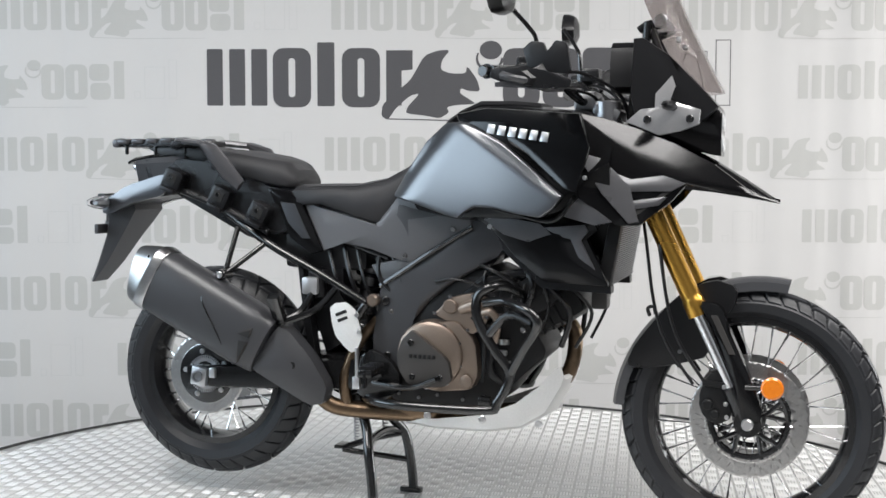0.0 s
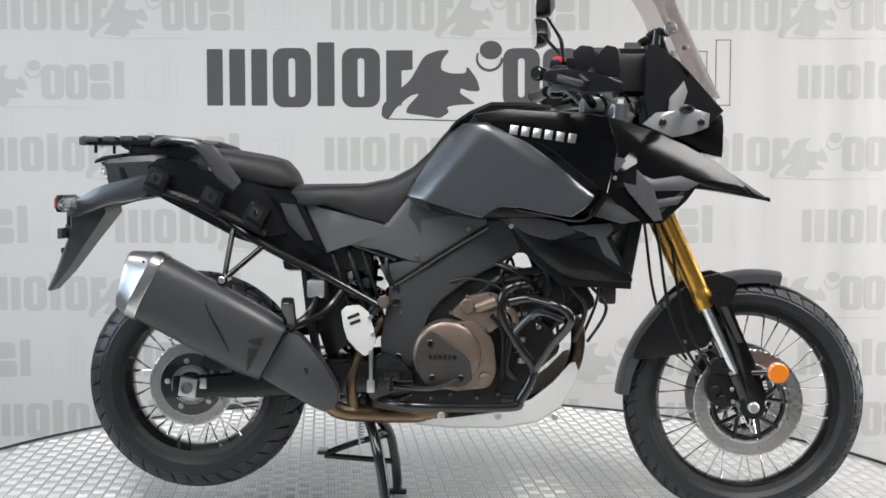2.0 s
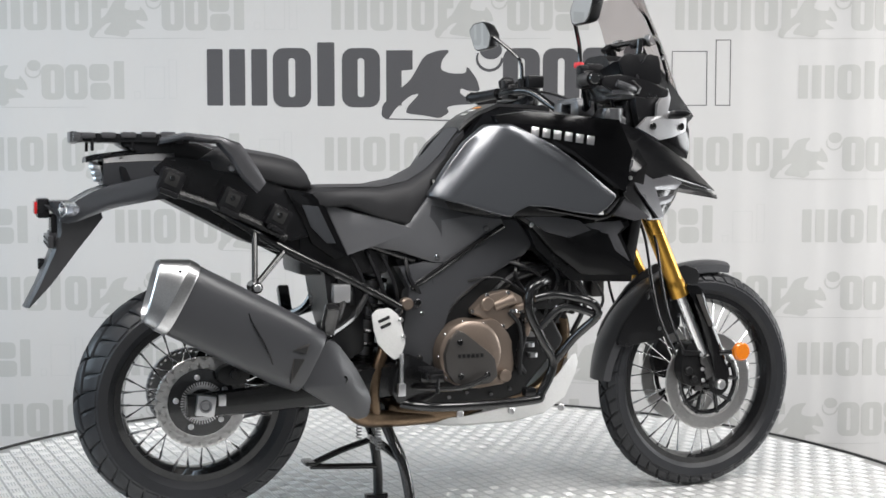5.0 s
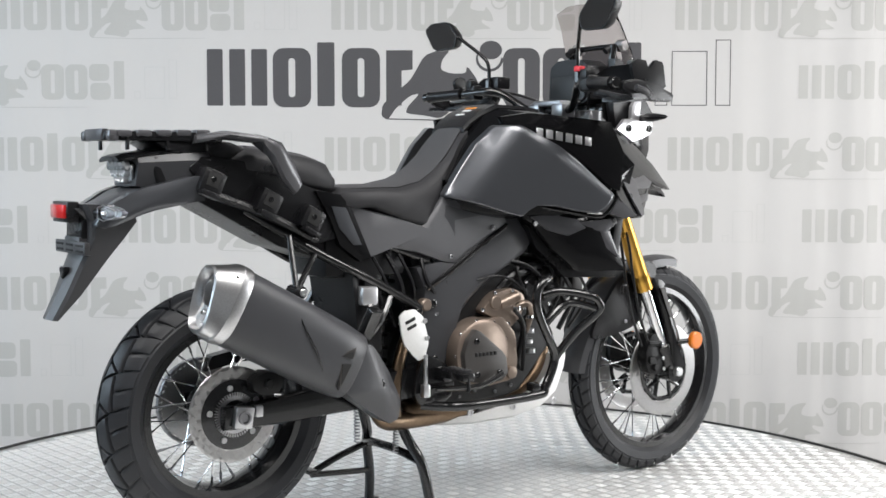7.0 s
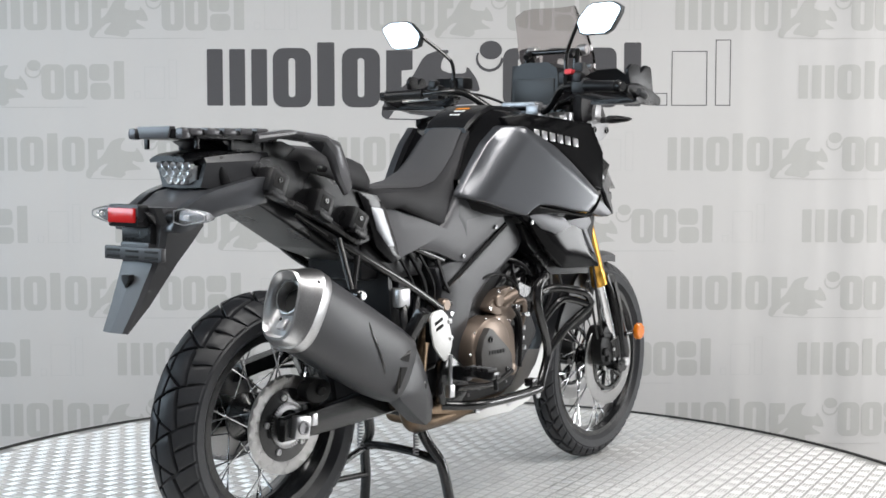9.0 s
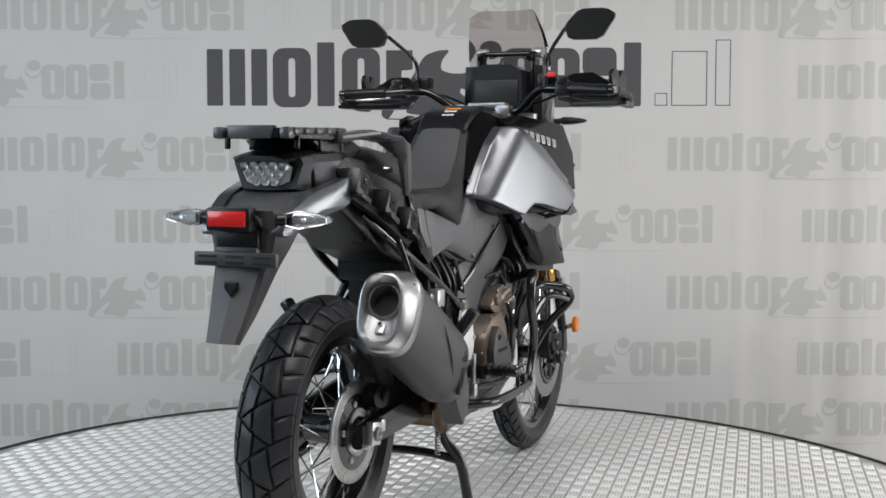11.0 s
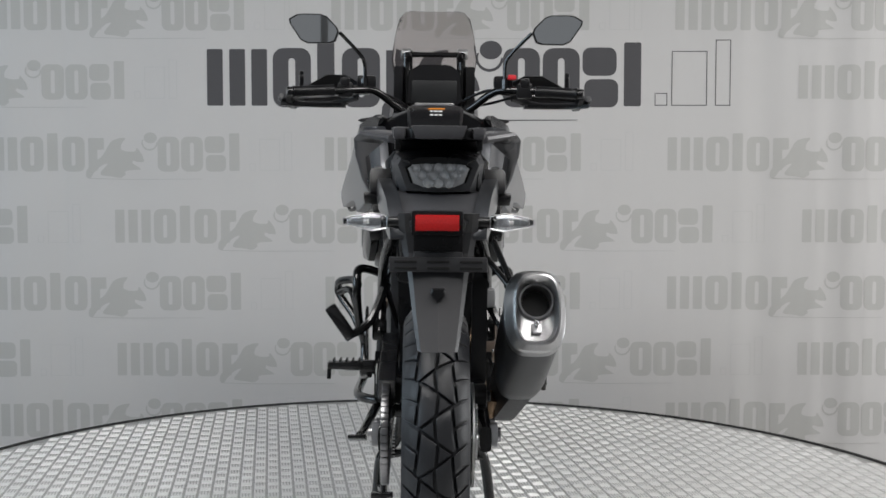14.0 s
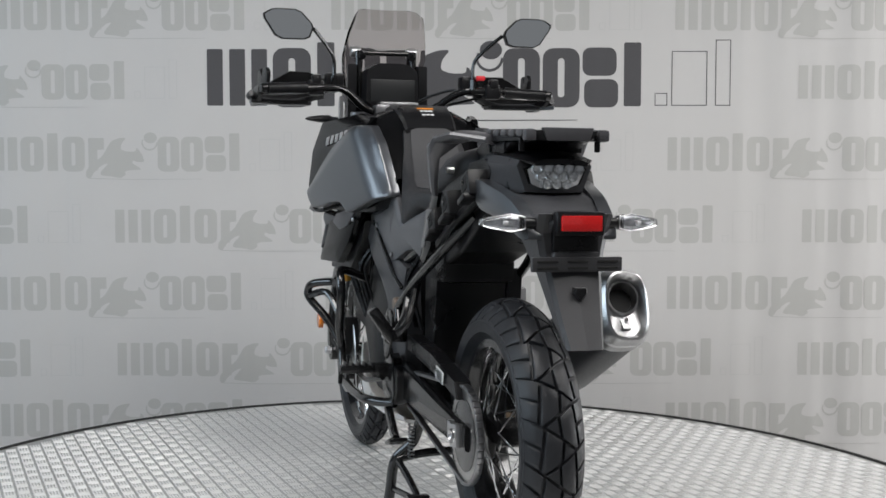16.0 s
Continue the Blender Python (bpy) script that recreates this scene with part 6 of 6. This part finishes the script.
def build_cockpit():
    # handlebar, slightly turned to the right
    hb = part("handlebar", tube([(0.285, -0.455, 1.246), (0.345, -0.25, 1.258), (0.385, -0.185, 1.25), (0.44, -0.10, 1.195), (0.455, 0.0, 1.19), (0.445, 0.10, 1.195), (0.395, 0.185, 1.25), (0.36, 0.25, 1.255), (0.318, 0.46, 1.238)], 0.0125, 14), M_FRAME, BIKE, "black tubular handlebar")
    part("handlebar_clamp", joined(box(0.06, 0.05, 0.045, pose(0.45, 0.055, 1.19), 0.01), box(0.06, 0.05, 0.045, pose(0.45, -0.055, 1.19), 0.01), box(0.05, 0.13, 0.018, pose(0.45, 0, 1.212), 0.006)), M_STEEL, hb, "grey handlebar clamp")
    for s in (-1, 1):
        e = 0.015 * s
        g = part("grip", add_tube(bmesh.new(), [Vector((0.325 + e, s * 0.32, 1.252)), Vector((0.314 + e, s * 0.36, 1.250)), Vector((0.291 + e, s * 0.435, 1.245)), Vector((0.288 + e, s * 0.445, 1.2445))], 0.017, 16, [0.018, 0.0165, 0.0165, 0.019]), M_PLASTIC, hb, "black rubber grip")
        part("bar_end", rod((0.288 + e, s * 0.444, 1.2445), (0.282 + e, s * 0.465, 1.244), 0.015, 16), M_FRAME, hb)
        part("switch_box", joined(box(0.045, 0.05, 0.05, pose(0.352 + e, s * 0.285, 1.255), 0.012), box(0.03, 0.03, 0.03, pose(0.34 + e, s * 0.285, 1.28), 0.008)), M_PLASTIC, hb)
        part("lever", tube([(0.39 + e, s * 0.25, 1.25), (0.405 + e, s * 0.32, 1.243), (0.40 + e, s * 0.40, 1.236), (0.385 + e, s * 0.455, 1.233)], 0.006, 8), M_ALU if s > 0 else M_FRAME, hb)
        part("reservoir", joined(box(0.055, 0.06, 0.04, pose(0.40 + e, s * 0.22, 1.285), 0.008), box(0.03, 0.05, 0.03, pose(0.39 + e, s * 0.235, 1.258), 0.006)), M_PLASTIC, hb)
        # hand guard shell in front of the grip
        secs = []
        for y, zb, zt, x, d in ((0.245, 1.235, 1.285, 0.43, 0.018), (0.29, 1.212, 1.31, 0.455, 0.02), (0.35, 1.205, 1.312, 0.462, 0.02), (0.41, 1.205, 1.278, 0.455, 0.018), (0.455, 1.205, 1.252, 0.43, 0.016), (0.478, 1.207, 1.24, 0.40, 0.014)):
            secs.append([(x + e, s * y, zb), (x + e + 0.008, s * y, (zb + zt) / 2), (x + e - 0.015, s * y, zt), (x + e - 0.02, s * y, zt - 0.002), (x + e - d * 0.2, s * y, (zb + zt) / 2), (x + e - 0.012, s * y, zb)])
        hg = part("hand_guard", loft(secs), M_PLASTIC, BIKE, "black hand guard")
        part("guard_bar", tube([(0.335 + e, s * 0.485, 1.232), (0.37 + e, s * 0.487, 1.222), (0.43 + e, s * 0.43, 1.215), (0.44 + e, s * 0.34, 1.215), (0.41 + e, s * 0.25, 1.235)], 0.010, 10), M_PLASTIC2, hg)
        part("guard_lip", loft([[(x + e, s * y, 1.203), (x + e, s * y, 1.218), (x - 0.05 + e, s * y, 1.214), (x - 0.05 + e, s * y, 1.203)] for x, y in ((0.45, 0.29), (0.455, 0.36), (0.44, 0.42), (0.40, 0.47), (0.37, 0.488))]), M_PLASTIC2, hg)
        blade = [(0.30, 1.228), (0.305, 1.25), (0.36, 1.258), (0.44, 1.243), (0.505, 1.222), (0.50, 1.200), (0.42, 1.198), (0.34, 1.212)]
        part("guard_blade", slab(rounded([(x + e, z) for x, z in blade], 0.15), -0.008, 0.008, 0.004, 2, Matrix.Translation((0, s * 0.462, 0))), M_PLASTIC, hg)
        wing = [(0.395, 1.245), (0.378, 1.300), (0.40, 1.318), (0.432, 1.314), (0.440, 1.286), (0.462, 1.318), (0.492, 1.312), (0.505, 1.235)]
        part("guard_wing", slab(rounded([(x + e, z) for x, z in wing], 0.12), -0.006, 0.006, 0.003, 2, Matrix.Translation((0, s * 0.372, 0)) @ pose(0.0, 0, 0, 0, 0, s * 8)), M_PLASTIC, hg)
        part("guard_floor", loft([[(0.36 + e, s * 0.46, 1.208), (0.50 + e, s * 0.46, 1.206), (0.50 + e, s * 0.46, 1.214), (0.36 + e, s * 0.46, 1.216)], [(0.40 + e, s * 0.30, 1.208), (0.505 + e, s * 0.30, 1.212), (0.505 + e, s * 0.30, 1.220), (0.40 + e, s * 0.30, 1.216)]]), M_PLASTIC, hg)
        # mirrors
        stem = part("mirror_stem", tube([(0.365 + e, s * 0.225, 1.265), (0.362 + e, s * 0.225, 1.34), (0.345 + e, s * 0.245, 1.375), (0.30 + e, s * 0.30, 1.43)], 0.006, 10), M_FRAME, BIKE, "black mirror stem")
        part("stem_nut", rod((0.365 + e, s * 0.225, 1.26), (0.364 + e, s * 0.225, 1.295), 0.011, 6), M_FRAME, stem)
        shape = [(0.300, 1.438), (0.347, 1.486), (0.43, 1.486), (0.463, 1.466), (0.415, 1.394), (0.315, 1.396)]
        def mirror(x0, x1, k):
            cy, cz = 0.38, 1.44
            def P(x, y, z):
                lean = (z - cz) * -0.02 - (y - cy) * 0.06
                return (x + e + lean, s * (cy + (y - cy) * k), cz + (z - cz) * k)
            pts = rounded(shape, 0.15)
            return [[P(x0, y, z) for y, z in pts], [P(x1, y, z) for y, z in pts]]
        back = mirror(0.285, 0.30, 1.0) + [mirror(0.0, 0.32, 0.85)[1], mirror(0.0, 0.33, 0.45)[1]]
        mm = part("mirror", loft(back), M_PLASTIC, stem, "black six-sided mirror")
        mb = mirror(0.2835, 0.286, 0.93)
        gl = new("mirror_glass", finish(loft(mb), "mirror_glass", M_MIRROR))
        gl.parent = stem
        tagged(gl, "silvered mirror glass")
    part("kill_switch", box(0.022, 0.026, 0.016, pose(0.335, -0.245, 1.298), 0.004), M_REDSW, hb, "red engine stop switch")
    part("throttle_cable", tube([(0.36, -0.26, 1.24), (0.42, -0.18, 1.22), (0.48, -0.08, 1.20), (0.50, -0.05, 1.12)], 0.0045, 8), M_PLASTIC, BIKE)
    part("clutch_cable", tube([(0.38, 0.25, 1.245), (0.44, 0.17, 1.25), (0.52, 0.08, 1.20), (0.53, 0.06, 1.10)], 0.0045, 8), M_PLASTIC, BIKE)
    part("brake_hose", tube([(0.40, -0.22, 1.255), (0.46, -0.16, 1.26), (0.55, -0.06, 1.20), (0.58, -0.03, 1.05), (0.61, -0.05, 0.95)], 0.005, 8), M_PLASTIC, BIKE)
    part("ignition_lock", rod((0.51, 0.0, 1.15), (0.49, 0.0, 1.195), 0.016), M_BRONZE, BIKE)


build_cockpit()


def motions():
    walk(TABLE, TURN_ROWS)
    walk(BIKE, TURN_ROWS)


motions()
